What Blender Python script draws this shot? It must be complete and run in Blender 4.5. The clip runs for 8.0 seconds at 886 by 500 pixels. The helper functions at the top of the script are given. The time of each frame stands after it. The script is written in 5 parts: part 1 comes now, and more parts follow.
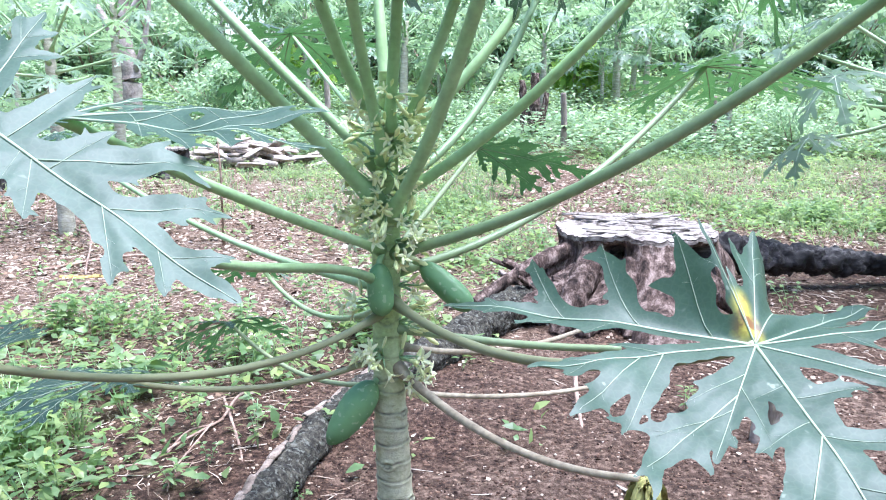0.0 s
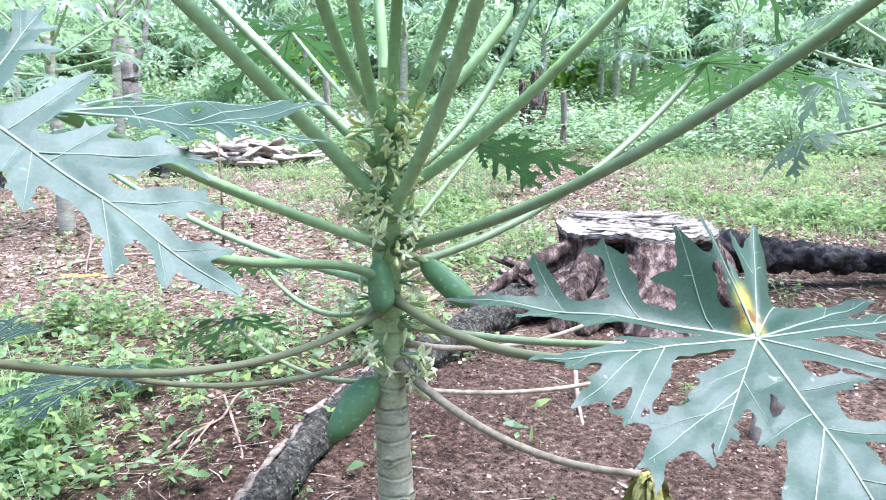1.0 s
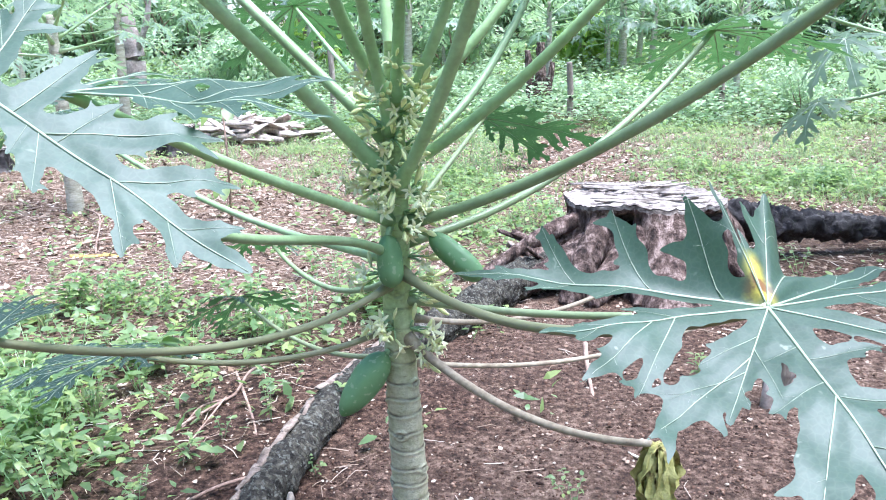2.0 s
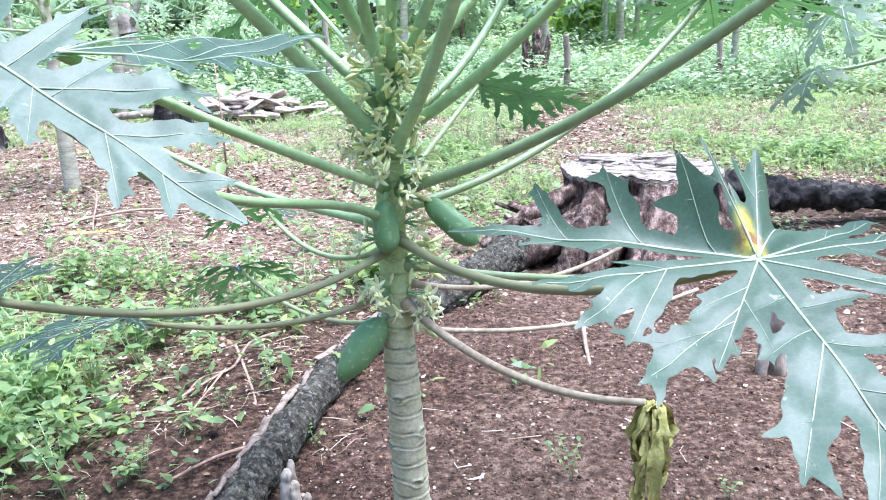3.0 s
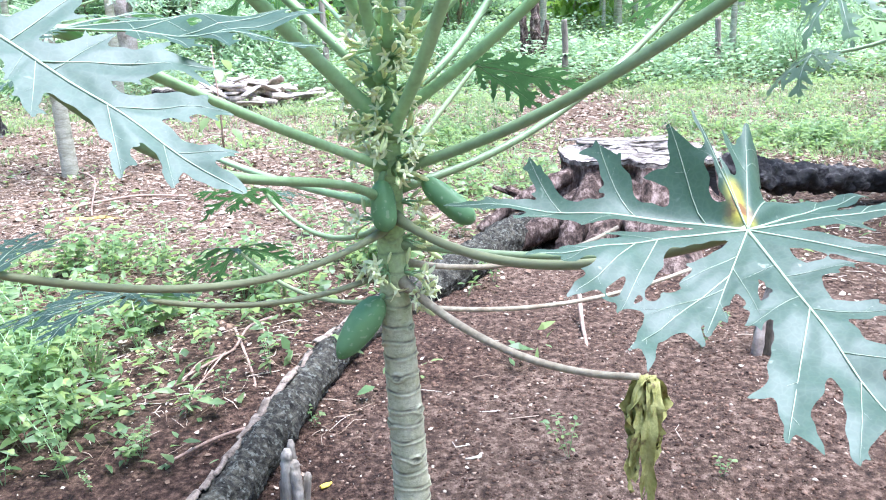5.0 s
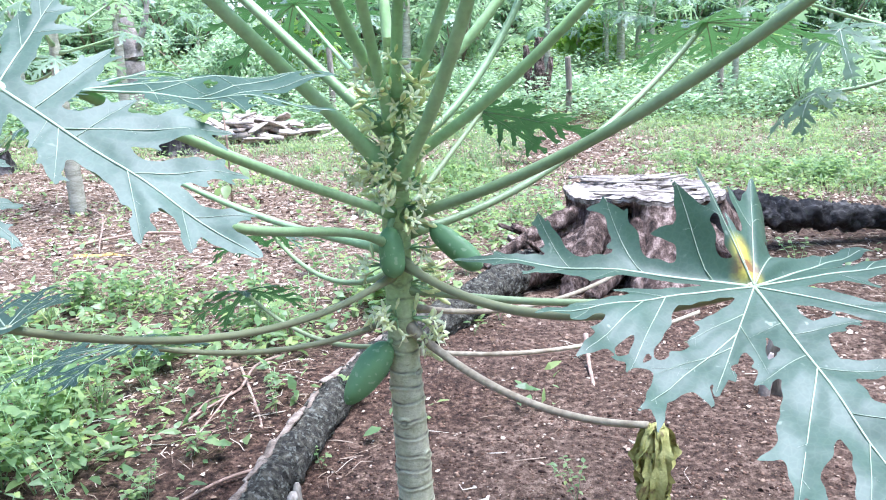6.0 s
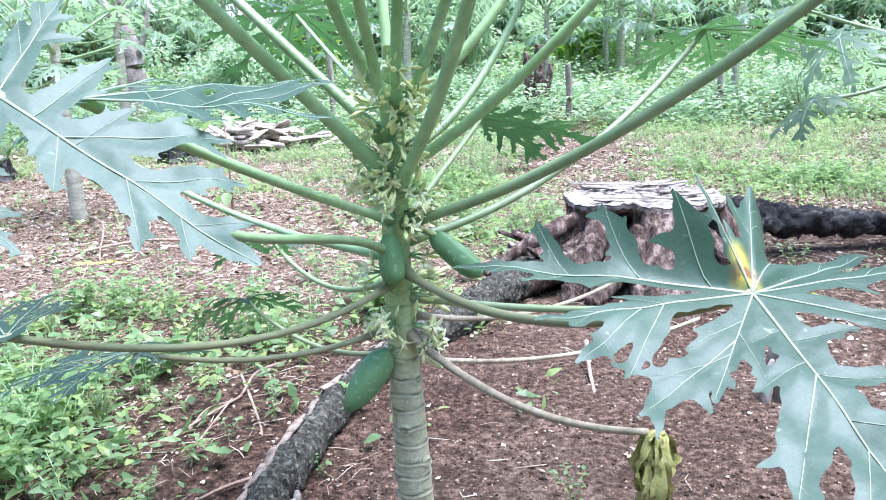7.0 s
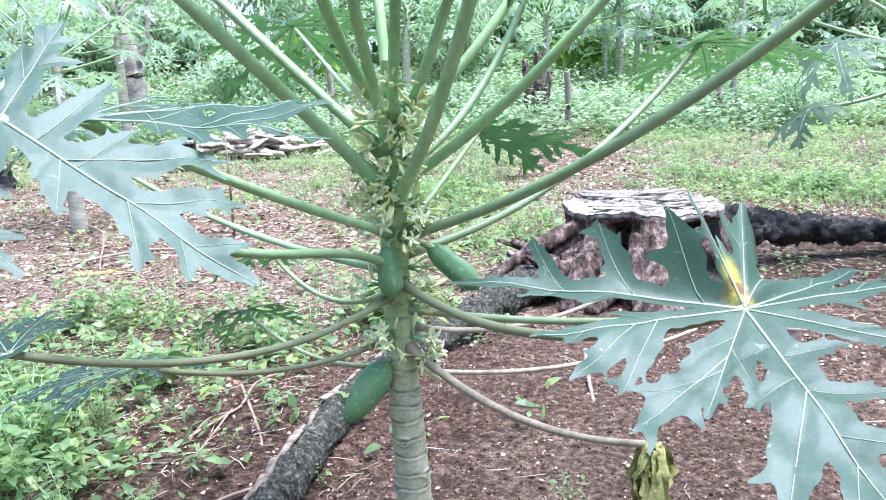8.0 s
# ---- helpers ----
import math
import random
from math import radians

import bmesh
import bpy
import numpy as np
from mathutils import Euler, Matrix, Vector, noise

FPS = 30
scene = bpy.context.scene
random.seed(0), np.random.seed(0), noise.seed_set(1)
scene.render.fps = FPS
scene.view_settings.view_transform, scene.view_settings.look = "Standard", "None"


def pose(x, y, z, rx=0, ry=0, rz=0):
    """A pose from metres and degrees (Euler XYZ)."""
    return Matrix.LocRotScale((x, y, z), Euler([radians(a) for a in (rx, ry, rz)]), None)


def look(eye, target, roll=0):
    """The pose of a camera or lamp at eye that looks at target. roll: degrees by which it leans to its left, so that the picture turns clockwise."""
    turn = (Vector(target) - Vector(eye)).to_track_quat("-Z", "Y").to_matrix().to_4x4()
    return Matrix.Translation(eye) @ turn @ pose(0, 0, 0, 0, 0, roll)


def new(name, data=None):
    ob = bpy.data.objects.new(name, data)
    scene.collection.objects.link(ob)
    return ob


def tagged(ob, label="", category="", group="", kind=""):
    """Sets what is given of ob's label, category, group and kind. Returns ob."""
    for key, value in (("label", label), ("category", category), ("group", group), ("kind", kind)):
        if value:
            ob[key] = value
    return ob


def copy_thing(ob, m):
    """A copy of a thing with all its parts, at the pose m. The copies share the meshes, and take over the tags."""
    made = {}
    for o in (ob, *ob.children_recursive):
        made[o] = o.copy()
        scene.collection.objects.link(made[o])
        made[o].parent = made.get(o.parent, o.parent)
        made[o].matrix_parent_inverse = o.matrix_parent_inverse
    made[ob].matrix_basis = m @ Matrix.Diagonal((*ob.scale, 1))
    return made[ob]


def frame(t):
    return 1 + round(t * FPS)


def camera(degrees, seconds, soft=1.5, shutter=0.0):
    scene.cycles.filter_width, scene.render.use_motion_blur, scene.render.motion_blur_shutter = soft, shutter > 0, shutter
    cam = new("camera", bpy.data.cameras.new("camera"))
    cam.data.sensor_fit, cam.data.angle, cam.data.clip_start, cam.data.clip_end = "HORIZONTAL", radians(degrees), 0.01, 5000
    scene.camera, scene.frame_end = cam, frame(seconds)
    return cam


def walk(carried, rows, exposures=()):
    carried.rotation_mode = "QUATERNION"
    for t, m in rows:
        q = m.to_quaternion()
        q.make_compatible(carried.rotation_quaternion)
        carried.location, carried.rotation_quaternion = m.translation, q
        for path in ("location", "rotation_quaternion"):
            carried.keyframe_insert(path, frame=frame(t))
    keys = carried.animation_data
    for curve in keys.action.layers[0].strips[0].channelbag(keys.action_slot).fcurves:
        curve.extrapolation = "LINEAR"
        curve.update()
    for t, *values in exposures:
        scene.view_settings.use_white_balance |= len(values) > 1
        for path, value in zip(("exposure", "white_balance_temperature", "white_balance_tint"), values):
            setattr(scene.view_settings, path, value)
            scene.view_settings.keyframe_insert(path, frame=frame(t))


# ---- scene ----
cam = camera(57.3, 8.0, soft=1.1)
PATH = [
    (0, (0.015, 0.13, 1.408), (-0.01, 2.086, 0.992), 0.1),
    (0.5, (0.014, 0.131, 1.406), (-0.011, 2.087, 0.988), 0.0),
    (1, (0.014, 0.13, 1.402), (-0.011, 2.085, 0.984), -0.0),
    (1.5, (0.012, 0.13, 1.404), (-0.016, 2.085, 0.98), -0.2),
    (2, (0.013, 0.131, 1.402), (-0.032, 2.072, 0.922), -1.1),
    (2.2, (0.012, 0.13, 1.397), (-0.031, 2.067, 0.901), -1.1),
    (3.3, (0.02, 0.113, 1.375), (-0.022, 2.036, 0.828), -1.7),
    (3.5, (0.021, 0.111, 1.37), (-0.022, 2.033, 0.818), -1.7),
    (4, (0.021, 0.105, 1.369), (-0.021, 2.027, 0.815), -1.7),
    (4.2, (0.022, 0.105, 1.368), (-0.021, 2.025, 0.809), -1.7),
    (5.3, (0.019, 0.094, 1.377), (-0.018, 2.012, 0.809), -1.8),
    (5.5, (0.018, 0.096, 1.39), (-0.022, 2.022, 0.851), -1.9),
    (6, (0.015, 0.09, 1.4), (-0.033, 2.029, 0.912), -1.9),
    (6.5, (0.019, 0.091, 1.401), (-0.029, 2.033, 0.926), -1.9),
    (7, (0.017, 0.089, 1.401), (-0.032, 2.032, 0.929), -2.0),
    (7.5, (0.021, 0.087, 1.409), (-0.025, 2.031, 0.941), -2.0),
    (8, (0.022, 0.079, 1.415), (-0.027, 2.026, 0.96), -2.2),
]
walk(cam, [(t, look(eye, target, roll)) for t, eye, target, roll in PATH], exposures=[(0.0, 1.76, 5270, 20), (2.0, 1.76, 5300, 20), (3.3, 1.91, 5330, 21), (5.3, 1.95, 5250, 19), (6.0, 1.79, 5220, 19), (8.0, 1.8, 5250, 19)])

# ---------------------------------------------------------------- light
world = bpy.data.worlds.new("world")
scene.world = world
world.use_nodes = True
wn = world.node_tree.nodes
sky = wn.new("ShaderNodeTexSky")
sky.sky_type = "NISHITA"
sky.sun_disc = False
sky.sun_elevation = radians(74)
sky.sun_rotation = radians(105)
sky.air_density = 1.2
sky.dust_density = 1.5
world.node_tree.links.new(sky.outputs[0], wn["Background"].inputs[0])
wn["Background"].inputs[1].default_value = 0.09
sun = new("sun", bpy.data.lights.new("sun", "SUN"))
sun.data.energy = 4.0
sun.data.angle = radians(38)
sun.data.color = (1.0, 0.95, 0.86)
sun.matrix_world = look((2.7, -0.7, 10.0), (0, 0, 0))


# ---------------------------------------------------------------- materials
def mat_base(name, rough=0.6, spec=0.5):
    m = bpy.data.materials.new(name)
    m.use_nodes = True
    b = m.node_tree.nodes["Principled BSDF"]
    b.inputs["Roughness"].default_value = rough
    b.inputs["Specular IOR Level"].default_value = spec
    return m, m.node_tree, b


def nd(tree, kind, **sets):
    n = tree.nodes.new(kind)
    for key, value in sets.items():
        n.inputs[key.replace("_", " ")].default_value = value
    return n


def noise_node(tree, scale, detail=4.0, rough=0.55, stretch=None):
    co = tree.nodes.new("ShaderNodeTexCoord")
    out = co.outputs["Object"]
    if stretch:
        mp = nd(tree, "ShaderNodeMapping", Scale=stretch)
        tree.links.new(out, mp.inputs[0])
        out = mp.outputs[0]
    n = nd(tree, "ShaderNodeTexNoise", Scale=scale, Detail=detail, Roughness=rough)
    tree.links.new(out, n.inputs["Vector"])
    return n.outputs["Fac"]


def ramp(tree, fac, stops):
    r = tree.nodes.new("ShaderNodeValToRGB")
    e = r.color_ramp.elements
    while len(e) < len(stops):
        e.new(0.5)
    for el, (p, c) in zip(e, stops):
        el.position, el.color = p, (*c, 1)
    tree.links.new(fac, r.inputs[0])
    return r.outputs[0]


def blend(tree, fac, a, b, mode="MIX"):
    m = tree.nodes.new("ShaderNodeMix")
    m.data_type, m.blend_type = "RGBA", mode
    for value, slot in ((fac, m.inputs[0]), (a, m.inputs[6]), (b, m.inputs[7])):
        if isinstance(value, (int, float)):
            slot.default_value = value
        elif isinstance(value, tuple):
            slot.default_value = (*value, 1)
        else:
            tree.links.new(value, slot)
    return m.outputs[2]


def bump(tree, shader, height, strength, dist=0.01):
    b = nd(tree, "ShaderNodeBump", Strength=strength, Distance=dist)
    tree.links.new(height, b.inputs["Height"])
    tree.links.new(b.outputs[0], shader.inputs["Normal"])


def attr(tree, name):
    a = tree.nodes.new("ShaderNodeAttribute")
    a.attribute_name = name
    return a.outputs["Fac"]


def vary(tree, colour, low, high):
    """Brightness that differs from object to object."""
    info = tree.nodes.new("ShaderNodeObjectInfo")
    g = ramp(tree, info.outputs["Random"], [(0, (low,) * 3), (1, (high,) * 3)])
    return blend(tree, 1.0, colour, g, "MULTIPLY")


def vary_island(tree, colour, stops):
    geo = tree.nodes.new("ShaderNodeNewGeometry")
    g = ramp(tree, geo.outputs["Random Per Island"], stops)
    return blend(tree, 1.0, colour, g, "MULTIPLY")


def leaf_material(name, low, high, through_colour, rough=0.42, share=0.3, spec=0.5, aged=False, island=False):
    m, t, b = mat_base(name, rough, spec)
    big = noise_node(t, 13.0, 5.0, 0.65)
    fine = noise_node(t, 260.0, 3.0)
    col = ramp(t, big, [(0.3, low), (0.7, high)])
    col = blend(t, 0.25, col, ramp(t, fine, [(0.35, (0.55,) * 3), (0.65, (1.25,) * 3)]), "MULTIPLY")
    tcol = through_colour
    if island:
        stops = [(0.0, (0.4, 0.5, 0.42)), (0.25, (0.7, 0.85, 0.75)), (0.55, (1.0, 1.0, 1.0)), (0.85, (1.35, 1.25, 1.0)), (1.0, (1.6, 1.4, 0.9))]
        col = vary_island(t, col, stops)
    else:
        col = vary(t, col, 0.8, 1.15)
    if aged:
        co = t.nodes.new("ShaderNodeTexCoord")
        cells = nd(t, "ShaderNodeTexVoronoi", Scale=130.0)
        cells.feature = "DISTANCE_TO_EDGE"
        t.links.new(co.outputs["Object"], cells.inputs["Vector"])
        net = ramp(t, cells.outputs["Distance"], [(0.0, (0.12, 0.12, 0.12)), (0.12, (0, 0, 0))])
        col = blend(t, net, col, (0.16, 0.22, 0.13))
        spots = ramp(t, noise_node(t, 75.0, 2.0, 0.4), [(0.72, (0, 0, 0)), (0.78, (0.7, 0.7, 0.7))])
        col = blend(t, spots, col, (0.2, 0.25, 0.18))
        age = attr(t, "age")
        col = blend(t, age, col, ramp(t, noise_node(t, 30.0, 4.0), [(0.3, (0.36, 0.37, 0.05)), (0.52, (0.52, 0.45, 0.06)), (0.6, (0.2, 0.09, 0.03))]))
    t.links.new(col, b.inputs["Base Color"])
    bump(t, b, noise_node(t, 70.0, 2.0), 0.12, 0.003)
    tr = t.nodes.new("ShaderNodeBsdfTranslucent")
    tr.inputs[0].default_value = (*tcol, 1)
    mix = t.nodes.new("ShaderNodeMixShader")
    mix.inputs[0].default_value = share
    t.links.new(b.outputs[0], mix.inputs[1])
    t.links.new(tr.outputs[0], mix.inputs[2])
    t.links.new(mix.outputs[0], t.nodes["Material Output"].inputs[0])
    return m


def wood_material(name, stops, scale, stretch, rough=0.9, depth=0.02, strength=0.8):
    m, t, b = mat_base(name, rough, 0.3)
    n = noise_node(t, scale, 6.0, 0.65, stretch)
    n2 = noise_node(t, scale * 6, 4.0, 0.6, stretch)
    col = ramp(t, n, stops)
    col = blend(t, 0.5, col, ramp(t, n2, [(0.3, (0.45,) * 3), (0.7, (1.4,) * 3)]), "MULTIPLY")
    t.links.new(vary(t, col, 0.85, 1.15), b.inputs["Base Color"])
    bump(t, b, blend(t, 0.4, n, n2), strength, depth)
    return m


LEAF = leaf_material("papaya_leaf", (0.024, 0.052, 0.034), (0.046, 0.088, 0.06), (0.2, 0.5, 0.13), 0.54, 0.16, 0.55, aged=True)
# same leaf for the trees further off, distance haze painted in as paler, bluer green
LEAF_HAZED = leaf_material("papaya_leaf_hazed", (0.105, 0.17, 0.11), (0.175, 0.26, 0.175), (0.4, 0.6, 0.28), 0.42, 0.42, 0.6)
VEIN, vt, vb = mat_base("leaf_vein", 0.5)
vt.links.new(ramp(vt, noise_node(vt, 40.0), [(0.3, (0.24, 0.31, 0.2)), (0.7, (0.36, 0.43, 0.3))]), vb.inputs["Base Color"])
STALK, st, sb = mat_base("leaf_stalk", 0.42)
scol = ramp(st, noise_node(st, 6.0, 4.0), [(0.3, (0.26, 0.41, 0.18)), (0.55, (0.33, 0.49, 0.24)), (0.75, (0.44, 0.58, 0.34))])
scol = blend(st, 0.4, scol, ramp(st, noise_node(st, 60.0, 4.0), [(0.3, (0.6,) * 3), (0.7, (1.25,) * 3)]), "MULTIPLY")
scol = blend(st, attr(st, "age"), scol, (0.23, 0.225, 0.125))
st.links.new(vary(st, scol, 0.85, 1.2), sb.inputs["Base Color"])
bump(st, sb, noise_node(st, 180.0, 3.0, 0.5, (1, 1, 0.3)), 0.15, 0.003)
DRYSTALK = wood_material("dry_leaf_stalk", [(0.3, (0.26, 0.21, 0.14)), (0.5, (0.42, 0.355, 0.25)), (0.7, (0.55, 0.48, 0.36))], 14.0, (1, 1, 1), 0.7, 0.003, 0.3)
TRUNK, tt, tb = mat_base("papaya_trunk", 0.6, 0.4)
young = ramp(tt, noise_node(tt, 14.0), [(0.3, (0.34, 0.45, 0.17)), (0.7, (0.5, 0.61, 0.28))])
old = ramp(tt, noise_node(tt, 22.0, 6.0, 0.7), [(0.3, (0.38, 0.37, 0.22)), (0.5, (0.56, 0.54, 0.36)), (0.7, (0.7, 0.67, 0.49))])
tcol = blend(tt, attr(tt, "age"), young, old)
tcol = blend(tt, ramp(tt, noise_node(tt, 34.0, 3.0, 0.5, (1, 1, 7)), [(0.62, (0, 0, 0)), (0.68, (0.45, 0.45, 0.45))]), tcol, (0.16, 0.145, 0.09))
tcol = blend(tt, attr(tt, "scar"), tcol, (0.06, 0.048, 0.03))
tt.links.new(blend(tt, 0.35, tcol, ramp(tt, noise_node(tt, 120.0, 4.0), [(0.3, (0.5,) * 3), (0.7, (1.3,) * 3)]), "MULTIPLY"), tb.inputs["Base Color"])
bump(tt, tb, noise_node(tt, 90.0, 5.0, 0.6, (1, 1, 1.6)), 0.35, 0.006)
FAR_TRUNK = wood_material("far_papaya_trunk", [(0.3, (0.25, 0.23, 0.17)), (0.5, (0.42, 0.4, 0.3)), (0.7, (0.58, 0.55, 0.44))], 9.0, (1, 1, 4), 0.8, 0.01)
FRUIT, ft, fb = mat_base("papaya_fruit", 0.5)
fcol = ramp(ft, noise_node(ft, 16.0, 4.0), [(0.3, (0.1, 0.225, 0.08)), (0.7, (0.18, 0.33, 0.14))])
fcol = blend(ft, ramp(ft, noise_node(ft, 95.0, 2.0, 0.4), [(0.62, (0, 0, 0)), (0.67, (0.5, 0.5, 0.5))]), fcol, (0.4, 0.48, 0.3))
ft.links.new(fcol, fb.inputs["Base Color"])
bump(ft, fb, noise_node(ft, 120.0), 0.15, 0.003)
BUD, bt, bb = mat_base("flower_bud", 0.5)
bt.links.new(vary(bt, ramp(bt, noise_node(bt, 60.0), [(0.3, (0.72, 0.78, 0.32)), (0.7, (0.9, 0.9, 0.48))]), 0.85, 1.1), bb.inputs["Base Color"])
PETAL, pt, pb = mat_base("flower_petal", 0.5)
pt.links.new(ramp(pt, noise_node(pt, 60.0), [(0.3, (0.74, 0.76, 0.42)), (0.7, (0.88, 0.88, 0.6))]), pb.inputs["Base Color"])
DEAD, dt, db = mat_base("wilted_leaf", 0.65)
dcol = ramp(dt, noise_node(dt, 28.0, 5.0, 0.6), [(0.34, (0.14, 0.095, 0.035)), (0.45, (0.4, 0.38, 0.11)), (0.66, (0.6, 0.57, 0.22))])
dt.links.new(dcol, db.inputs["Base Color"])
bump(dt, db, noise_node(dt, 90.0), 0.5, 0.006)

SOIL, ot, ob_ = mat_base("soil", 0.95, 0.2)
patch = noise_node(ot, 0.7, 5.0, 0.6)
grain = noise_node(ot, 34.0, 6.0, 0.7)
ocol = ramp(ot, grain, [(0.34, (0.009, 0.005, 0.004)), (0.5, (0.08, 0.046, 0.031)), (0.66, (0.24, 0.15, 0.102))])
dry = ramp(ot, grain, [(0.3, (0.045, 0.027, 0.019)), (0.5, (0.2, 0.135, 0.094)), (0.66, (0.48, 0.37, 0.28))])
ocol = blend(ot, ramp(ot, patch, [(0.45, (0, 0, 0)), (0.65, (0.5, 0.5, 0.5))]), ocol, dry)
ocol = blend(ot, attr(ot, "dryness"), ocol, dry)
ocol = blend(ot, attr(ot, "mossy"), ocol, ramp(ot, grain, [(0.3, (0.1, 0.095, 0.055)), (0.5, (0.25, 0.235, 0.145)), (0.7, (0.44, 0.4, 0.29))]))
ot.links.new(ocol, ob_.inputs["Base Color"])
bump(ot, ob_, blend(ot, 0.5, grain, noise_node(ot, 120.0, 4.0, 0.7)), 1.0, 0.05)

BARK = wood_material("stump_bark", [(0.34, (0.016, 0.011, 0.008)), (0.5, (0.12, 0.08, 0.062)), (0.66, (0.42, 0.32, 0.265))], 22.0, (1, 1, 0.4), 0.9, 0.06, 1.0)
CUT = wood_material("weathered_cut_wood", [(0.36, (0.09, 0.075, 0.062)), (0.47, (0.27, 0.235, 0.2)), (0.64, (0.58, 0.53, 0.465))], 13.0, (0.35, 1.8, 1), 0.85, 0.04, 1.0)
CHAR = wood_material("charred_wood", [(0.34, (0.006, 0.006, 0.006)), (0.52, (0.025, 0.022, 0.021)), (0.68, (0.16, 0.145, 0.135))], 10.0, (0.35, 1, 1), 0.75)
def cracked_bark(name, stops, scale):
    """Bark broken into plates by dark cracks, with pale lichen."""
    m, t, b = mat_base(name, 0.9, 0.3)
    co = t.nodes.new("ShaderNodeTexCoord")
    wob = nd(t, "ShaderNodeTexNoise", Scale=14.0, Detail=4.0)
    t.links.new(co.outputs["Object"], wob.inputs["Vector"])
    mixed = t.nodes.new("ShaderNodeVectorMath")
    mixed.operation = "MULTIPLY_ADD"
    t.links.new(wob.outputs["Color"], mixed.inputs[0])
    mixed.inputs[1].default_value = (0.12, 0.12, 0.12)
    t.links.new(co.outputs["Object"], mixed.inputs[2])
    v = nd(t, "ShaderNodeTexVoronoi", Scale=scale)
    v.feature = "DISTANCE_TO_EDGE"
    t.links.new(mixed.outputs[0], v.inputs["Vector"])
    crack = ramp(t, v.outputs["Distance"], [(0.0, (0, 0, 0)), (0.14, (1, 1, 1))])
    col = ramp(t, noise_node(t, 32.0, 6.0, 0.7), stops)
    lichen = ramp(t, noise_node(t, 55.0, 5.0, 0.6), [(0.55, (0, 0, 0)), (0.6, (0.75, 0.75, 0.75))])
    col = blend(t, lichen, col, (0.21, 0.215, 0.175))
    col = blend(t, 0.4, col, crack, "MULTIPLY")
    t.links.new(vary(t, col, 0.85, 1.2), b.inputs["Base Color"])
    bump(t, b, blend(t, 0.8, crack, noise_node(t, 50.0, 6.0, 0.75)), 1.0, 0.02)
    return m


LOGBARK = cracked_bark("log_bark", [(0.35, (0.012, 0.011, 0.008)), (0.5, (0.05, 0.046, 0.034)), (0.65, (0.14, 0.13, 0.095))], 22.0)
PLATE = wood_material("lifted_bark", [(0.3, (0.09, 0.068, 0.05)), (0.5, (0.22, 0.175, 0.135)), (0.7, (0.37, 0.31, 0.25))], 24.0, (1, 1, 1), 0.9, 0.01)
POST = wood_material("weathered_post", [(0.3, (0.12, 0.1, 0.075)), (0.5, (0.28, 0.24, 0.19)), (0.72, (0.5, 0.46, 0.4))], 14.0, (1, 1, 0.2), 0.9, 0.01)
SLAB = wood_material("pale_bark", [(0.3, (0.16, 0.125, 0.1)), (0.5, (0.36, 0.305, 0.26)), (0.7, (0.56, 0.5, 0.44))], 8.0, (1, 0.3, 1), 0.9, 0.01)
HEAP = wood_material("split_wood", [(0.3, (0.26, 0.21, 0.165)), (0.5, (0.5, 0.43, 0.365)), (0.7, (0.72, 0.65, 0.57))], 8.0, (1, 0.3, 1), 0.9, 0.01)
TWIG = wood_material("twig_bark", [(0.3, (0.14, 0.09, 0.06)), (0.5, (0.3, 0.21, 0.16)), (0.7, (0.46, 0.36, 0.28))], 20.0, (1, 1, 1), 0.9, 0.004)
WEED = leaf_material("weed_leaf", (0.085, 0.145, 0.06), (0.26, 0.345, 0.155), (0.44, 0.63, 0.2), 0.42, 0.4, 0.5, island=True)
# grass and bush greens are lifted pale and bluish, background haze put into the colour
GRASS = leaf_material("grass_blade", (0.17, 0.22, 0.115), (0.33, 0.38, 0.235), (0.4, 0.52, 0.22), 0.55, 0.4, 0.3, island=True)
BUSH_HAZED = leaf_material("bush_leaf_hazed", (0.17, 0.245, 0.15), (0.29, 0.38, 0.25), (0.58, 0.76, 0.46), 0.5, 0.5, 0.4, island=True)
BRIGHT = leaf_material("young_leaf", (0.17, 0.29, 0.07), (0.27, 0.39, 0.13), (0.45, 0.66, 0.12), 0.5, 0.45, 0.4, island=True)
LIT, lt, lb = mat_base("litter", 0.9, 0.2)
geo_l = lt.nodes.new("ShaderNodeNewGeometry")
lt.links.new(ramp(lt, geo_l.outputs["Random Per Island"], [(0.0, (0.06, 0.036, 0.022)), (0.4, (0.2, 0.135, 0.09)), (0.72, (0.4, 0.31, 0.23)), (0.93, (0.55, 0.46, 0.36)), (1.0, (0.74, 0.67, 0.56))]), lb.inputs["Base Color"])
CLOD, ct_, cb = mat_base("soil_clod", 0.95, 0.2)
geo_c = ct_.nodes.new("ShaderNodeNewGeometry")
ct_.links.new(ramp(ct_, geo_c.outputs["Random Per Island"], [(0.0, (0.02, 0.011, 0.008)), (0.55, (0.1, 0.058, 0.038)), (0.85, (0.22, 0.14, 0.096)), (0.96, (0.34, 0.25, 0.18)), (1.0, (0.55, 0.47, 0.37))]), cb.inputs["Base Color"])


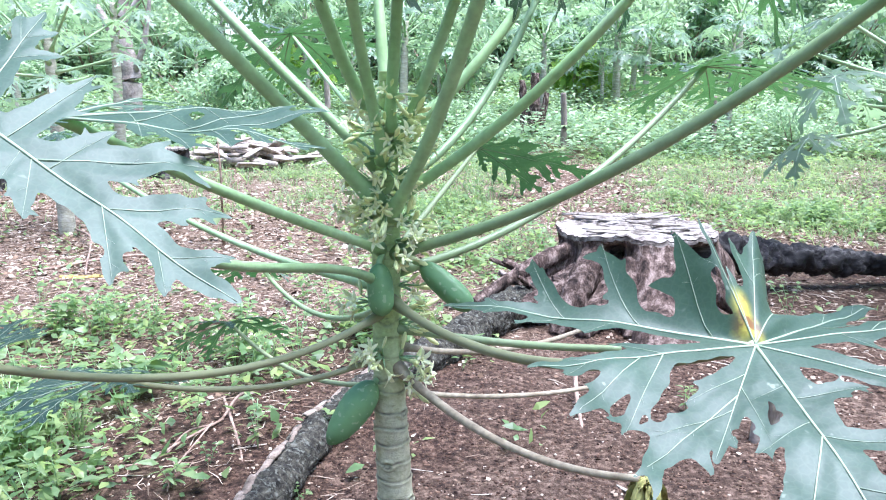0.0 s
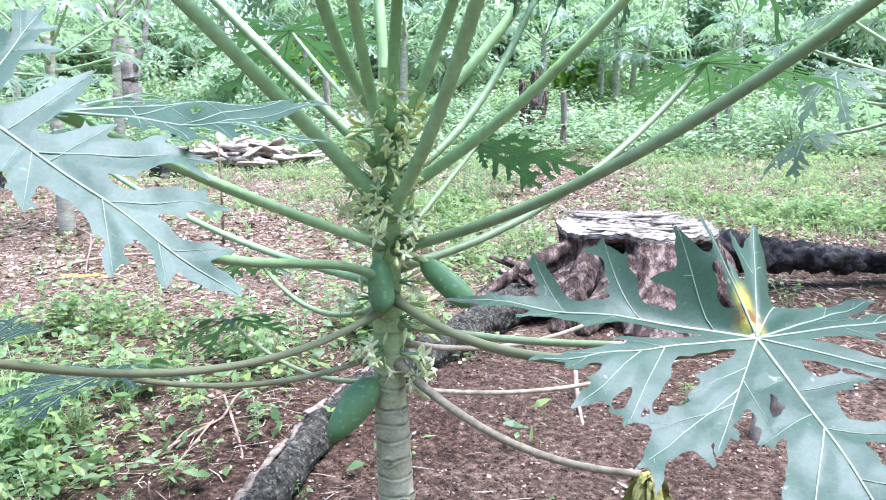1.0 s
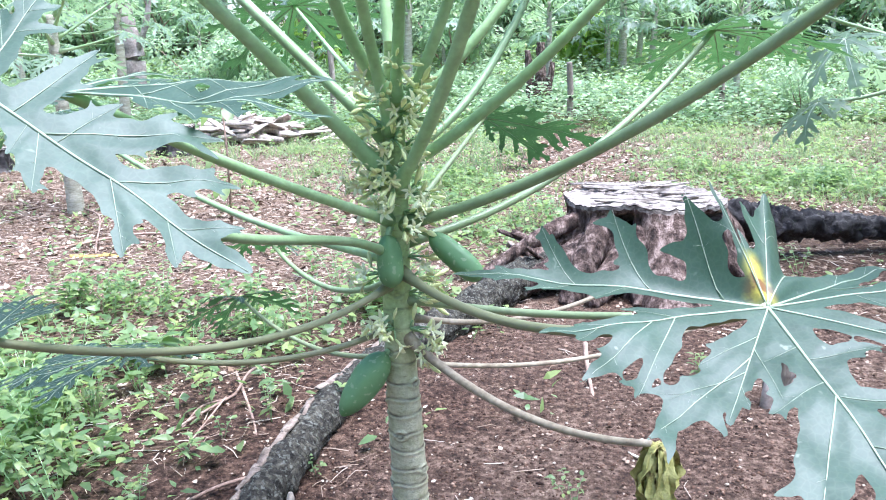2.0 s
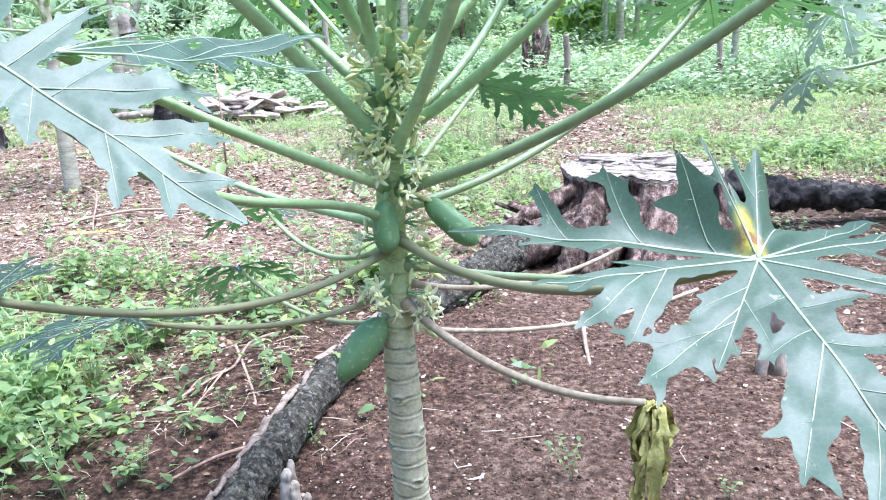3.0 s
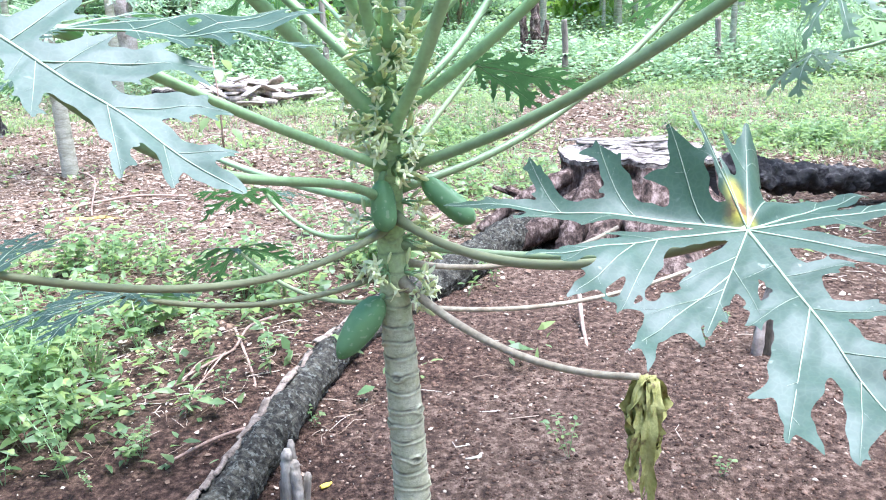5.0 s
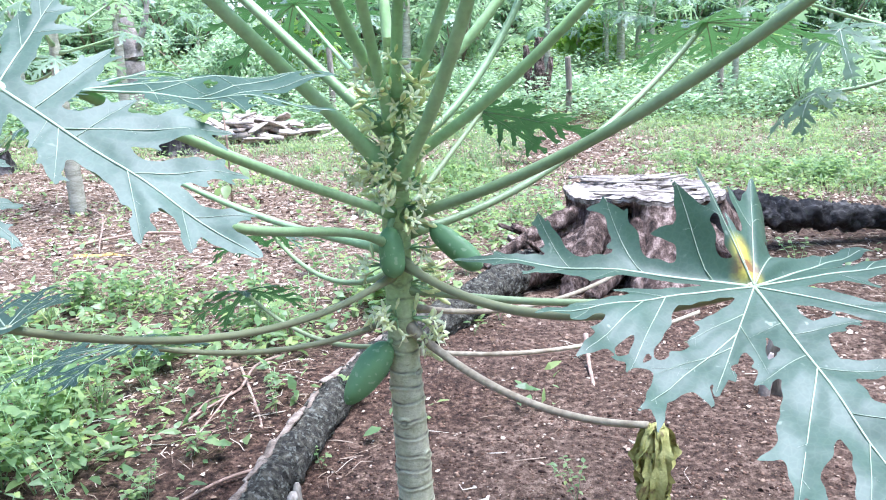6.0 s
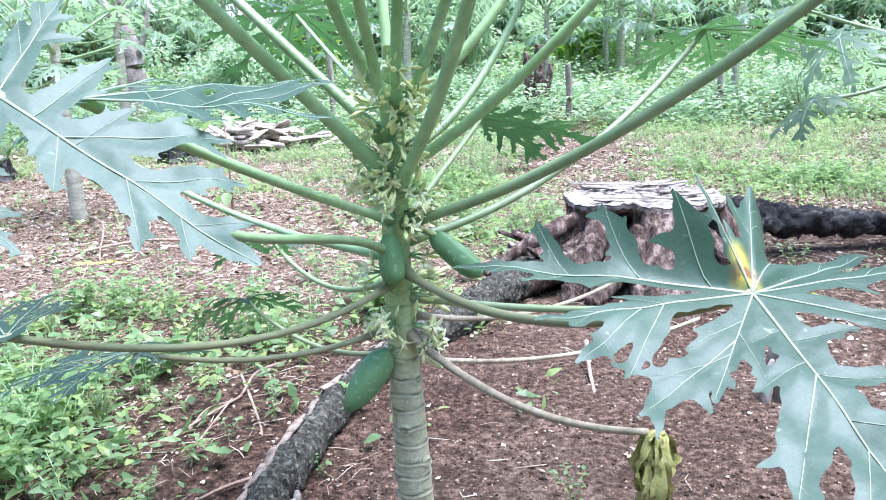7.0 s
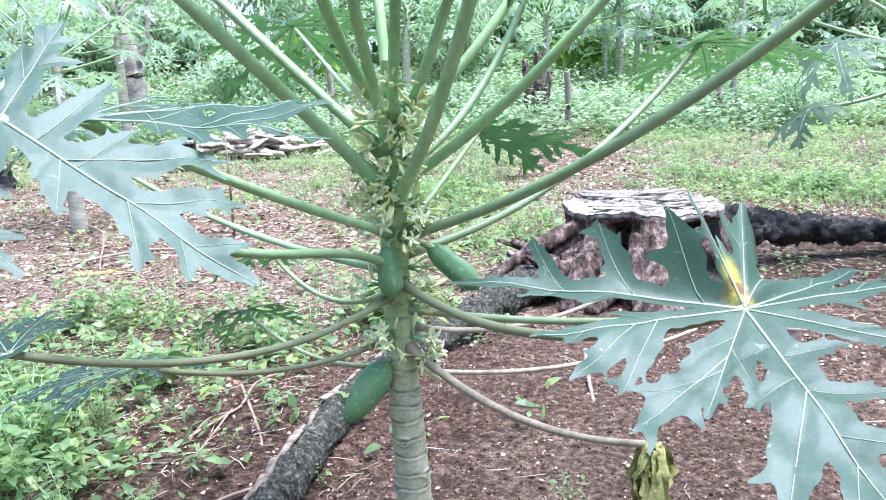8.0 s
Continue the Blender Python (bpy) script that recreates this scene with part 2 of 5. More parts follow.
# ---------------------------------------------------------------- mesh tools
class Shape:
    """Collects vertices, faces, material slots and one value a vertex."""

    def __init__(self):
        self.v, self.f, self.m, self.a, self.b = [], [], [], [], []

    def add(self, verts, faces, slot=0, age=0.0, scar=0.0):
        o = len(self.v)
        self.v += [tuple(p) for p in verts]
        self.f += [tuple(i + o for i in q) for q in faces]
        self.m += [slot] * len(faces)
        self.a += list(age) if isinstance(age, (list, np.ndarray)) else [age] * len(verts)
        self.b += list(scar) if isinstance(scar, (list, np.ndarray)) else [scar] * len(verts)

    def tube(self, pts, radii, sides=8, slot=0, age=0.0, cap=True, rough=0.0, rng=None):
        pts = [Vector(p) for p in pts]
        n = len(pts)
        up = Vector((0.31, 0.17, 0.93))
        verts = []
        for i, p in enumerate(pts):
            d = (pts[min(i + 1, n - 1)] - pts[max(i - 1, 0)]).normalized()
            s = d.cross(up if abs(d.dot(up)) < 0.95 else Vector((1, 0, 0))).normalized()
            q = d.cross(s)
            for k in range(sides):
                a = 2 * math.pi * k / sides
                r = radii[i] * (1 + (rough * (rng.random() - 0.5) if rng else 0))
                verts.append(p + (s * math.cos(a) + q * math.sin(a)) * r)
        faces = [(i * sides + k, i * sides + (k + 1) % sides, (i + 1) * sides + (k + 1) % sides, (i + 1) * sides + k)
                 for i in range(n - 1) for k in range(sides)]
        if cap:
            faces += [tuple(range(sides))[::-1], tuple((n - 1) * sides + k for k in range(sides))]
        ages = [a for a in age for _ in range(sides)] if isinstance(age, list) else age
        self.add(verts, faces, slot, ages)

    def mesh(self, name, mats, smooth=True, values=("age", "scar")):
        me = bpy.data.meshes.new(name)
        me.from_pydata(self.v, [], self.f)
        for m in mats:
            me.materials.append(m)
        me.polygons.foreach_set("material_index", self.m)
        me.polygons.foreach_set("use_smooth", [smooth] * len(self.f))
        for key, vals in zip(values, (self.a, self.b)):
            if key and any(vals):
                me.attributes.new(key, "FLOAT", "POINT").data.foreach_set("value", vals)
        me.update()
        return me


def part(name, shape, mats, parent, label="", smooth=True):
    data = shape.mesh(name, mats if isinstance(mats, list) else [mats], smooth) if isinstance(shape, Shape) else shape
    ob = new(name, data)
    ob.parent = parent
    return tagged(ob, label)


def thing(name, shape, mats, at, label, category, group="", kind="", smooth=True, turn=0.0):
    data = shape.mesh(name, mats if isinstance(mats, list) else [mats], smooth) if isinstance(shape, Shape) else shape
    ob = new(name, data)
    ob.matrix_basis = pose(*at, 0, 0, turn)
    return tagged(ob, label, category, group, kind)


def smooth_step(a, b, x):
    x = min(1.0, max(0.0, (x - a) / (b - a)))
    return x * x * (3 - 2 * x)


def fbm(x, y, z=0.0):
    return noise.noise((x, y, z)) + 0.5 * noise.noise((2.1 * x, 2.1 * y, z + 7)) + 0.25 * noise.noise((4.3 * x, 4.3 * y, z + 3))


# ---------------------------------------------------------------- ground
def height(x, y):
    h = 0.05 * fbm(0.45 * x, 0.45 * y) + 0.016 * fbm(2.3 * x, 2.3 * y, 5.0)
    if y > 14:
        far = min(y, 45.0) - 14
        h += 0.11 * far * far / (far + 3.0)
    if abs(x) < 6 and y < 12:
        h += 0.007 * fbm(9 * x, 9 * y, 9.0)
    return h


def bare_patch(x, y):
    return math.exp(-((x - 1.7 + 0.3 * noise.noise((x, y, 1))) / 0.8) ** 2 - ((y - 11.8) / 1.9) ** 2)


def cover(x, y):
    """How green the ground is, 0 bare to 1 overgrown."""
    start = 8.0 - 1.8 * smooth_step(0.8, 2.5, x)
    g = smooth_step(start, start + 4.5, y + 1.2 * noise.noise((0.7 * x, 0.7 * y, 2)))
    bare = math.exp(-((x - 0.13 * y + 0.1) / 1.0) ** 2) * (1 - smooth_step(15, 18, y)) * smooth_step(-0.3, 0.2, noise.noise((x, 0.5 * y, 8)) + 0.2)
    g *= 1 - 0.96 * bare
    g *= 0.4 + 0.6 * smooth_step(-0.25, 0.2, noise.noise((0.8 * x + 4, 0.45 * y, 5)))
    g *= 1 - bare_patch(x, y)
    left = 1 - smooth_step(-1.6, 0.2, x + 0.3 * y) if y > 5 else 0
    g *= 1 - 0.75 * left * (1 - smooth_step(10, 15, y))
    g = max(g, 0.8 * math.exp(-((x + 0.45 * y + 0.4) / 0.36) ** 2 - ((y - 2.9) / 0.9) ** 2))
    g = max(g, 0.5 * math.exp(-((x + 2.05) / 0.7) ** 2 - ((y - 4.35) / 0.45) ** 2))
    g = max(g, 0.5 * math.exp(-((x + 1.35) / 0.35) ** 2 - ((y - 3.6) / 0.5) ** 2), 0.45 * math.exp(-((x + 0.9) / 0.35) ** 2 - ((y - 3.9) / 0.4) ** 2))
    g = max(g, 0.55 * math.exp(-((x + 0.35) / 0.35) ** 2 - ((y - 4.4) / 0.5) ** 2))
    g = max(g, 0.6 * math.exp(-((x - 0.45) / 0.5) ** 2 - ((y - 6.2) / 0.7) ** 2))
    g = max(g, 0.9 * math.exp(-((x + 0.2) / 0.65) ** 2 - ((y - 9.0) / 2.0) ** 2))
    return min(1.0, max(0.0, g))


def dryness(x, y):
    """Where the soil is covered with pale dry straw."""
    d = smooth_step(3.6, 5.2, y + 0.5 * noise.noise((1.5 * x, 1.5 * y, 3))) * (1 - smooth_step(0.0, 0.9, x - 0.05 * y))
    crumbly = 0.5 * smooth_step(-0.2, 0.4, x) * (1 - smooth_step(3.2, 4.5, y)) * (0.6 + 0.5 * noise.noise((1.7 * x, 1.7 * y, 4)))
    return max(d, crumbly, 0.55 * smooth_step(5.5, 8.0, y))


def spaced(lo, hi, fine_lo, fine_hi, step, growth=1.16):
    out = list(np.arange(fine_lo, fine_hi, step))
    d, x = step, fine_lo
    while x > lo:
        d *= growth
        x -= d
        out.insert(0, x)
    d, x = step, out[-1]
    while x < hi:
        d *= growth
        x += d
        out.append(x)
    return out


gx, gy = spaced(-400, 400, -3.6, 3.6, 0.035), spaced(-400, 400, 1.9, 8.0, 0.035)
gs = Shape()
gs.add([(x, y, height(x, y)) for y in gy for x in gx],
       [(j * len(gx) + i, j * len(gx) + i + 1, (j + 1) * len(gx) + i + 1, (j + 1) * len(gx) + i)
        for j in range(len(gy) - 1) for i in range(len(gx) - 1)],
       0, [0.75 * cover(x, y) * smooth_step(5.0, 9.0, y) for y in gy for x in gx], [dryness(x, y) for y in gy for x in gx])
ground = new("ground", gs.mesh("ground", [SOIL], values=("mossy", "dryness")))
tagged(ground, "reddish-brown bare garden soil strewn with dry litter", "ground", kind="structure")


# ---------------------------------------------------------------- papaya leaves
def lobe(deg, long, wide=1.0, lift=0.0, droop=0.3, age=0.0, subs=()):
    """One lobe of a leaf: degrees from the leaf's own x, metres, breadth, rise of its midrib in degrees, how far it bends
    down, how yellow it is, and its side lobes: place on the midrib, side, length and degrees off the midrib."""
    return {"deg": deg, "long": long, "wide": wide, "lift": radians(lift), "droop": droop, "age": age, "subs": subs}


def usual_subs(rng, wide):
    out = []
    for side in (1, -1):
        for s, share, off in ((0.3, 0.34, 52), (0.46, 0.37, 48), (0.62, 0.3, 44), (0.76, 0.2, 40), (0.88, 0.11, 36)):
            if rng.random() < 0.93:
                out.append((s + rng.uniform(-0.045, 0.045), side, share * wide * rng.uniform(0.75, 1.2), off + rng.uniform(-8, 8)))
    return out


def leaf_bend(lobes):
    """The surface of a leaf: turns places in its flat plan into space."""
    ang = np.array([radians(b["deg"]) % (2 * math.pi) for b in lobes])
    order = np.argsort(ang)
    ang = ang[order]
    ring = np.concatenate([ang[-1:] - 2 * math.pi, ang, ang[:1] + 2 * math.pi])

    def value(key, t):
        v = np.array([lobes[i][key] for i in order])
        v = np.concatenate([v[-1:], v, v[:1]])
        t = np.mod(t, 2 * math.pi)
        k = np.clip(np.searchsorted(ring, t) - 1, 0, len(ring) - 2)
        f = np.clip((t - ring[k]) / np.maximum(ring[k + 1] - ring[k], 1e-6), 0, 1)
        f = f * f * (3 - 2 * f)
        return v[k] * (1 - f) + v[k + 1] * f

    def bend(x, y):
        r, t = np.hypot(x, y), np.arctan2(y, x)
        lift, droop = value("lift", t), value("droop", t) + 1e-4
        R = value("long", t)
        low = lift - droop * r / R
        out, z = R / droop * (np.sin(lift) - np.sin(low)), R / droop * (np.cos(low) - np.cos(lift))
        return out * np.cos(t), out * np.sin(t), z

    return bend


def leaf_pieces(lobes, rng, fine):
    """All the veins of a leaf in its plan: start, end, half breadth, depth of branching, lobe."""
    rows = []
    for i, b in enumerate(lobes):
        L, a, wide = b["long"], radians(b["deg"]), b["wide"]
        tip = np.array([math.cos(a), math.sin(a)]) * L
        rows.append((np.zeros(2), tip, 0.066 * L * wide, 0, i))
        for s, side, share, off in b["subs"] or usual_subs(rng, wide):
            p, l = tip * s, share * L
            a2 = a + side * radians(off)
            q = p + np.array([math.cos(a2), math.sin(a2)]) * l
            rows.append((p, q, (0.108 * l + 0.006 * L) * max(1.0, wide) ** 0.8, 1, i))
            if not fine:
                continue
            for f, turn in ((0.42, -side), (0.5, side), (0.72, -side)):
                if l > 0.1 * L and rng.random() < 0.8:
                    a3 = a2 + turn * radians(rng.uniform(34, 52))
                    p3 = p + (q - p) * (f + rng.uniform(-0.07, 0.07))
                    l3 = l * rng.uniform(0.24, 0.4) * (1.15 - 0.5 * f)
                    rows.append((p3, p3 + np.array([math.cos(a3), math.sin(a3)]) * l3, 0.17 * l3, 2, i))
    return rows


def leaf_shape(lobes, seed, res=1.0, veins=True, fold=0.1, thick=1.0, holes=0):
    """A palmate papaya leaf, hub at the origin, facing +z: a blade grown round its branching veins, with rounded bays between pointed lobes."""
    rng = random.Random(seed)
    pieces = leaf_pieces(lobes, rng, res > 0.5)
    bend = leaf_bend(lobes)
    R = max(b["long"] for b in lobes)
    step = R / (50 * res)
    ends = np.array([p[1] for p in pieces])
    lo, hi = ends.min(0) - 0.06 * R, ends.max(0) + 0.06 * R
    nx, ny = int((hi[0] - lo[0]) / step) + 2, int((hi[1] - lo[1]) / step) + 2
    X, Y = np.meshgrid(lo[0] + step * np.arange(nx), lo[1] + step * np.arange(ny))
    wob = 0.022 * R
    QX = X + wob * 0.3 * np.sin(Y / wob * 0.55 + seed) + wob * 0.12 * np.sin(Y / wob * 1.9 + 2 * seed)
    QY = Y + wob * 0.3 * np.sin(X / wob * 0.5 + 2.0 + seed) + wob * 0.12 * np.sin(X / wob * 2.1 + seed)
    k = 0.0062 * R
    total = np.exp(-np.minimum((np.hypot(QX, QY) - 0.13 * min(R, sorted(b["long"] for b in lobes)[len(lobes) // 2])) / k, 60))
    ribs = np.full(X.shape, 9.0)
    ages = np.zeros(X.shape)
    for p, q, w, depth, i in pieces:
        d = q - p
        l = float(np.hypot(*d))
        s = ((QX - p[0]) * d[0] + (QY - p[1]) * d[1]) / (l * l)
        c = np.clip(s, 0, 1)
        dist = np.hypot(QX - p[0] - c * d[0], QY - p[1] - c * d[1])
        prof = (0.6 + 0.4 * np.minimum(c / 0.35, 1)) * (1 - c) ** 0.48 if depth == 0 else (0.75 + 0.25 * np.sin(math.pi * c)) * (1 - c ** 2.2)
        total += np.exp(np.clip(-(dist - w * prof) / k, -60, 60))
        if depth < 2:
            ribs = np.minimum(ribs, dist)
        if depth == 0 and lobes[i]["age"]:
            ages = np.maximum(ages, lobes[i]["age"] * np.clip(1.7 - dist / w, 0, 1) * np.clip((0.75 - c) / 0.25, 0, 1) * np.clip((c - 0.05) / 0.12, 0, 1))
    field = k * (0.5 - np.log(np.maximum(total, 1e-30)))
    for _ in range(holes):
        a, r = rng.uniform(0, 6.3), R * rng.uniform(0.3, 0.75)
        hx, hy, hr = r * math.cos(a), r * math.sin(a), R * rng.uniform(0.012, 0.03)
        field = np.maximum(field, hr - np.hypot((X - hx) * rng.uniform(0.5, 1), Y - hy))
    puff = np.minimum(ribs, 0.05 * R)
    ph = rng.uniform(0, 6)

    def lay(x, y, rib):
        bx, by, bz = bend(x, y)
        r = np.hypot(x, y) / R
        wave = 0.01 * R * np.sin(11 * x / R + ph) * np.sin(9 * y / R + 2 * ph) + 0.008 * R * np.sin(23 * x / R + 17 * y / R + ph)
        return bx, by, bz + (fold * 1.4) * rib + wave * np.clip(2 * r - 0.3, 0, 1)

    # cut the grid along the outline
    inside = field < 0
    pts, index, ids = [], {}, {}

    def corner(j, i):
        if (j, i) not in ids:
            ids[j, i] = len(pts)
            pts.append((X[j, i], Y[j, i], puff[j, i], ages[j, i]))
        return ids[j, i]

    def edge(j, i, j2, i2):
        key = (j, i, j2, i2) if (j, i) < (j2, i2) else (j2, i2, j, i)
        if key not in index:
            a, b = field[j, i], field[j2, i2]
            f = min(0.97, max(0.03, a / (a - b)))
            index[key] = len(pts)
            pts.append(tuple(u[j, i] + (u[j2, i2] - u[j, i]) * f for u in (X, Y, puff, ages)))
        return index[key]

    faces = []
    some = inside[:-1, :-1] | inside[1:, :-1] | inside[:-1, 1:] | inside[1:, 1:]
    for j, i in zip(*np.nonzero(some)):
        ring = ((j, i), (j, i + 1), (j + 1, i + 1), (j + 1, i))
        flags = [inside[c] for c in ring]
        if sum(flags) == 2 and flags[0] == flags[2]:
            for n in range(4):
                if flags[n]:
                    faces.append((corner(*ring[n]), edge(*ring[n], *ring[(n + 1) % 4]), edge(*ring[n], *ring[n - 1])))
            continue
        poly = []
        for n in range(4):
            c, d = ring[n], ring[(n + 1) % 4]
            if flags[n]:
                poly.append(corner(*c))
            if flags[n] != flags[(n + 1) % 4]:
                poly.append(edge(*c, *d))
        faces.append(tuple(poly))
    P = np.array(pts)
    sh = Shape()
    sh.add(np.stack(lay(P[:, 0], P[:, 1], P[:, 2]), 1).tolist(), faces, 0, P[:, 3].tolist())
    if veins:
        for p, q, w, depth, i in pieces:
            if depth == 2 and res < 1.5 or depth == 1 and res < 0.6:
                continue
            n = (14, 7, 4)[depth]
            f = np.linspace(0, (0.98, 0.93, 0.8)[depth], n + 1)
            line = np.stack(lay(p[0] + (q[0] - p[0]) * f, p[1] + (q[1] - p[1]) * f, np.zeros(n + 1)), 1) + (0, 0, 0.0006)
            l = float(np.hypot(*(q - p)))
            r0, r1 = ((0.0048, 0.0009), (0.0044, 0.0007), (0.003, 0.0005))[depth]
            sh.tube(line, [thick * l * (r0 * (1 - u) ** 0.9 + r1) for u in f], (6, 5, 3)[depth], 1)
    return sh


def usual_lobes(rng, R, droop=0.35):
    out = []
    for a, f in ((0, 1.0), (40, 0.97), (-40, 0.97), (80, 0.86), (-80, 0.86), (119, 0.66), (-119, 0.66), (153, 0.45), (-153, 0.45)):
        out.append(lobe(a + rng.uniform(-4, 4), R * f * rng.uniform(0.93, 1.06), rng.uniform(0.85, 1.05), rng.uniform(-6, 10), 1.6 * droop * rng.uniform(0.6, 1.5)))
    return out


def leaf_frame(hub, ahead, normal):
    """The turn that lays a leaf at hub, its first lobe ahead, facing normal."""
    z = Vector(normal).normalized()
    x = Vector(ahead)
    x = (x - z * x.dot(z)).normalized()
    y = z.cross(x)
    m = Matrix((x, y, z)).transposed().to_4x4()
    m.translation = hub
    return m


def moved(sh, m):
    sh.v = [tuple(m @ Vector(p)) for p in sh.v]
    return sh


def stalk_shape(base, tip, bow, r0, r1, age=0.0, n=22, sway=0.0, late=0.0):
    base, tip = Vector(base), Vector(tip)
    side = (tip - base).cross(Vector((0, 0, 1))).normalized()
    sh = Shape()
    pts, rad = [], []
    for i in range(n + 1):
        s = i / n
        c = 4 * s * (1 - s)
        pts.append(base.lerp(tip, s) + Vector((0, 0, bow * c + late * 6.75 * s * s * (1 - s))) + side * sway * c)
        rad.append((r0 + (r1 - r0) * s) * (1 + 0.75 * max(0.0, 1 - s / 0.11) ** 1.6) * (1 + 0.015 * math.sin(23 * s)))
    sh.tube(pts, rad, 12, 0, age)
    return sh


def trunk_shape(axis, radius, top, seed, sides=56, rings=640, green_from=0.75, ring_gap=0.037):
    """A papaya trunk with ring ridges and shield-shaped leaf scars. axis(z) gives x, y; radius(z) the radius."""
    rng = random.Random(seed)
    marks, z, a = [], 0.04, 0.0
    while z < top - 0.05:
        marks.append((z, a % (2 * math.pi)))
        z += ring_gap * rng.uniform(0.75, 1.25)
        a += 2.4 + rng.uniform(-0.15, 0.15)
    sh, verts, ages, scars = Shape(), [], [], []
    for j in range(rings + 1):
        z = top * j / rings
        near = [m for m in marks if abs(m[0] - z) < 0.05]
        x0, y0 = axis(z)
        r0 = radius(z)
        fade = 1 - 0.6 * smooth_step(green_from - 0.1, green_from + 0.25, z)
        for k in range(sides):
            a = 2 * math.pi * k / sides
            bumpy, dark = 0.0, 0.0
            for mz, ma in near:
                da = abs((a - ma + math.pi) % (2 * math.pi) - math.pi)
                wob = 0.0022 * math.sin(2 * a + mz * 90) - 0.006 * math.exp(-(da / 0.5) ** 2)
                d = z - mz - wob
                bumpy += 0.055 * math.exp(-(d / 0.004) ** 2) - 0.035 * math.exp(-((d - 0.006) / 0.003) ** 2)
                dark = max(dark, 1.0 * math.exp(-((d - 0.005) / 0.0026) ** 2) * (0.6 + 0.4 * max(0.0, math.sin(3 * a + 70 * mz))))
                u, w = da * r0 / 0.014, (z - mz + 0.001) / 0.011
                q = math.sqrt(u * u + w * w)
                bumpy += 0.1 * math.exp(-((q - 0.9) / 0.28) ** 2)
                dark = max(dark, 0.75 * math.exp(-((q - 0.45) / 0.2) ** 2))
            r = r0 * (1 + fade * bumpy + 0.02 * noise.noise((3 * math.cos(a), 3 * math.sin(a), 9 * z)))
            verts.append((x0 + r * math.cos(a), y0 + r * math.sin(a), z))
            ages.append(1 - smooth_step(green_from - 0.12, green_from + 0.22, z + 0.05 * noise.noise((2 * math.cos(a), 2 * math.sin(a), 6 * z))))
            scars.append(dark * fade)
    faces = [(j * sides + k, j * sides + (k + 1) % sides, (j + 1) * sides + (k + 1) % sides, (j + 1) * sides + k) for j in range(rings) for k in range(sides)]
    faces.append(tuple(rings * sides + k for k in range(sides)))
    sh.add(verts, faces, 0, ages, scars)
    return sh


# ---------------------------------------------------------------- the papaya tree in the middle
ROOT = Vector((-0.10, 1.73, 0.0))


def tree_axis(z):
    return -0.021 * smooth_step(0.2, 1.0, z) + 0.007 * smooth_step(1.0, 1.4, z), 0.0


def tree_radius(z):
    return 0.045 - 0.0075 * min(z, 0.55) / 0.55 - 0.0085 * smooth_step(0.5, 1.0, z) - 0.013 * smooth_step(1.05, 1.42, z)


papaya = new("papaya_tree")
papaya.matrix_basis = Matrix.Translation(ROOT)
tagged(papaya, "young papaya tree with green fruits and pale flowers on its trunk", "papaya tree")
part("trunk", trunk_shape(tree_axis, tree_radius, 1.42, 3), TRUNK, papaya, "green above, ringed grey-beige bark below")


def add_leaf(tree, base_z, tip, bow, r0, r1, blade=None, age=0.0, late=0.0, label="", skin=None, fine=1.2, holes=0):
    """One leaf: a stalk from the trunk to tip (world) and its blade. blade: lobes, ahead, normal, seed."""
    tip = Vector(tip) - ROOT
    x0, y0 = tree_axis(base_z)
    out = Vector((tip.x - x0, tip.y - y0, 0)).normalized()
    base = Vector((x0, y0, base_z)) + out * tree_radius(base_z) * 0.75
    stalk = part("leaf_stalk", stalk_shape(base, tip, bow, r0, r1, age, late=late), skin or STALK, tree)
    if blade:
        lobes, ahead, normal, seed = blade
        sh = moved(leaf_shape(lobes, seed, fine, holes=holes), leaf_frame(tip, ahead or out, normal))
        part("leaf_blade", sh, [LEAF, VEIN], stalk, label)
    return stalk


lr = random.Random(11)
# the big low leaf that reaches towards the path, its back lobes folded up
RIGHT = []
RIGHT.append(lobe(161, 0.35, 1.1, -1, 0.05, 0.0, ((0.12, -1, 0.36, 44), (0.34, -1, 0.3, 45), (0.58, -1, 0.24, 44), (0.8, -1, 0.1, 35), (0.42, 1, 0.12, 40), (0.6, 1, 0.17, 38), (0.8, 1, 0.08, 35))))
RIGHT.append(lobe(-164, 0.26, 1.3, 5, 0.05, 0.0, ((0.42, -1, 0.25, 41), (0.42, 1, 0.5, 46), (0.52, 1, 0.52, 34), (0.7, -1, 0.15, 25), (0.75, 1, 0.16, 30))))
RIGHT.append(lobe(-118, 0.187, 1.5, -4, 0.05, 0.0, ((0.28, -1, 0.5, 30), (0.48, -1, 0.91, 21), (0.6, -1, 0.5, 38), (0.4, 1, 0.44, 31), (0.7, 1, 0.18, 27))))
RIGHT.append(lobe(-84, 0.335, 1.6, -2, 0.05, 0.0, ((0.2, -1, 0.15, 68), (0.36, -1, 0.23, 65), (0.42, -1, 0.54, 31), (0.26, 1, 0.23, 90), (0.42, 1, 0.27, 74), (0.6, 1, 0.29, 57), (0.7, -1, 0.31, 29))))
RIGHT.append(lobe(-33, 0.24, 1.6, 5, 0.05, 0.0, ((0.4, 1, 0.19, 30), (0.6, 1, 0.25, 36), (0.6, -1, 0.36, 50))))
RIGHT.append(lobe(10, 0.24, 1.6, 3, 0.05, 0.0, ((0.4, -1, 0.21, 57), (0.55, 1, 0.4, 36), (0.7, -1, 0.21, 41))))
RIGHT.append(lobe(36, 0.26, 1.7, -8, 0.05, 0.0, ((0.5, 1, 0.3, 26), (0.45, -1, 0.17, 60), (0.75, 1, 0.17, 25))))
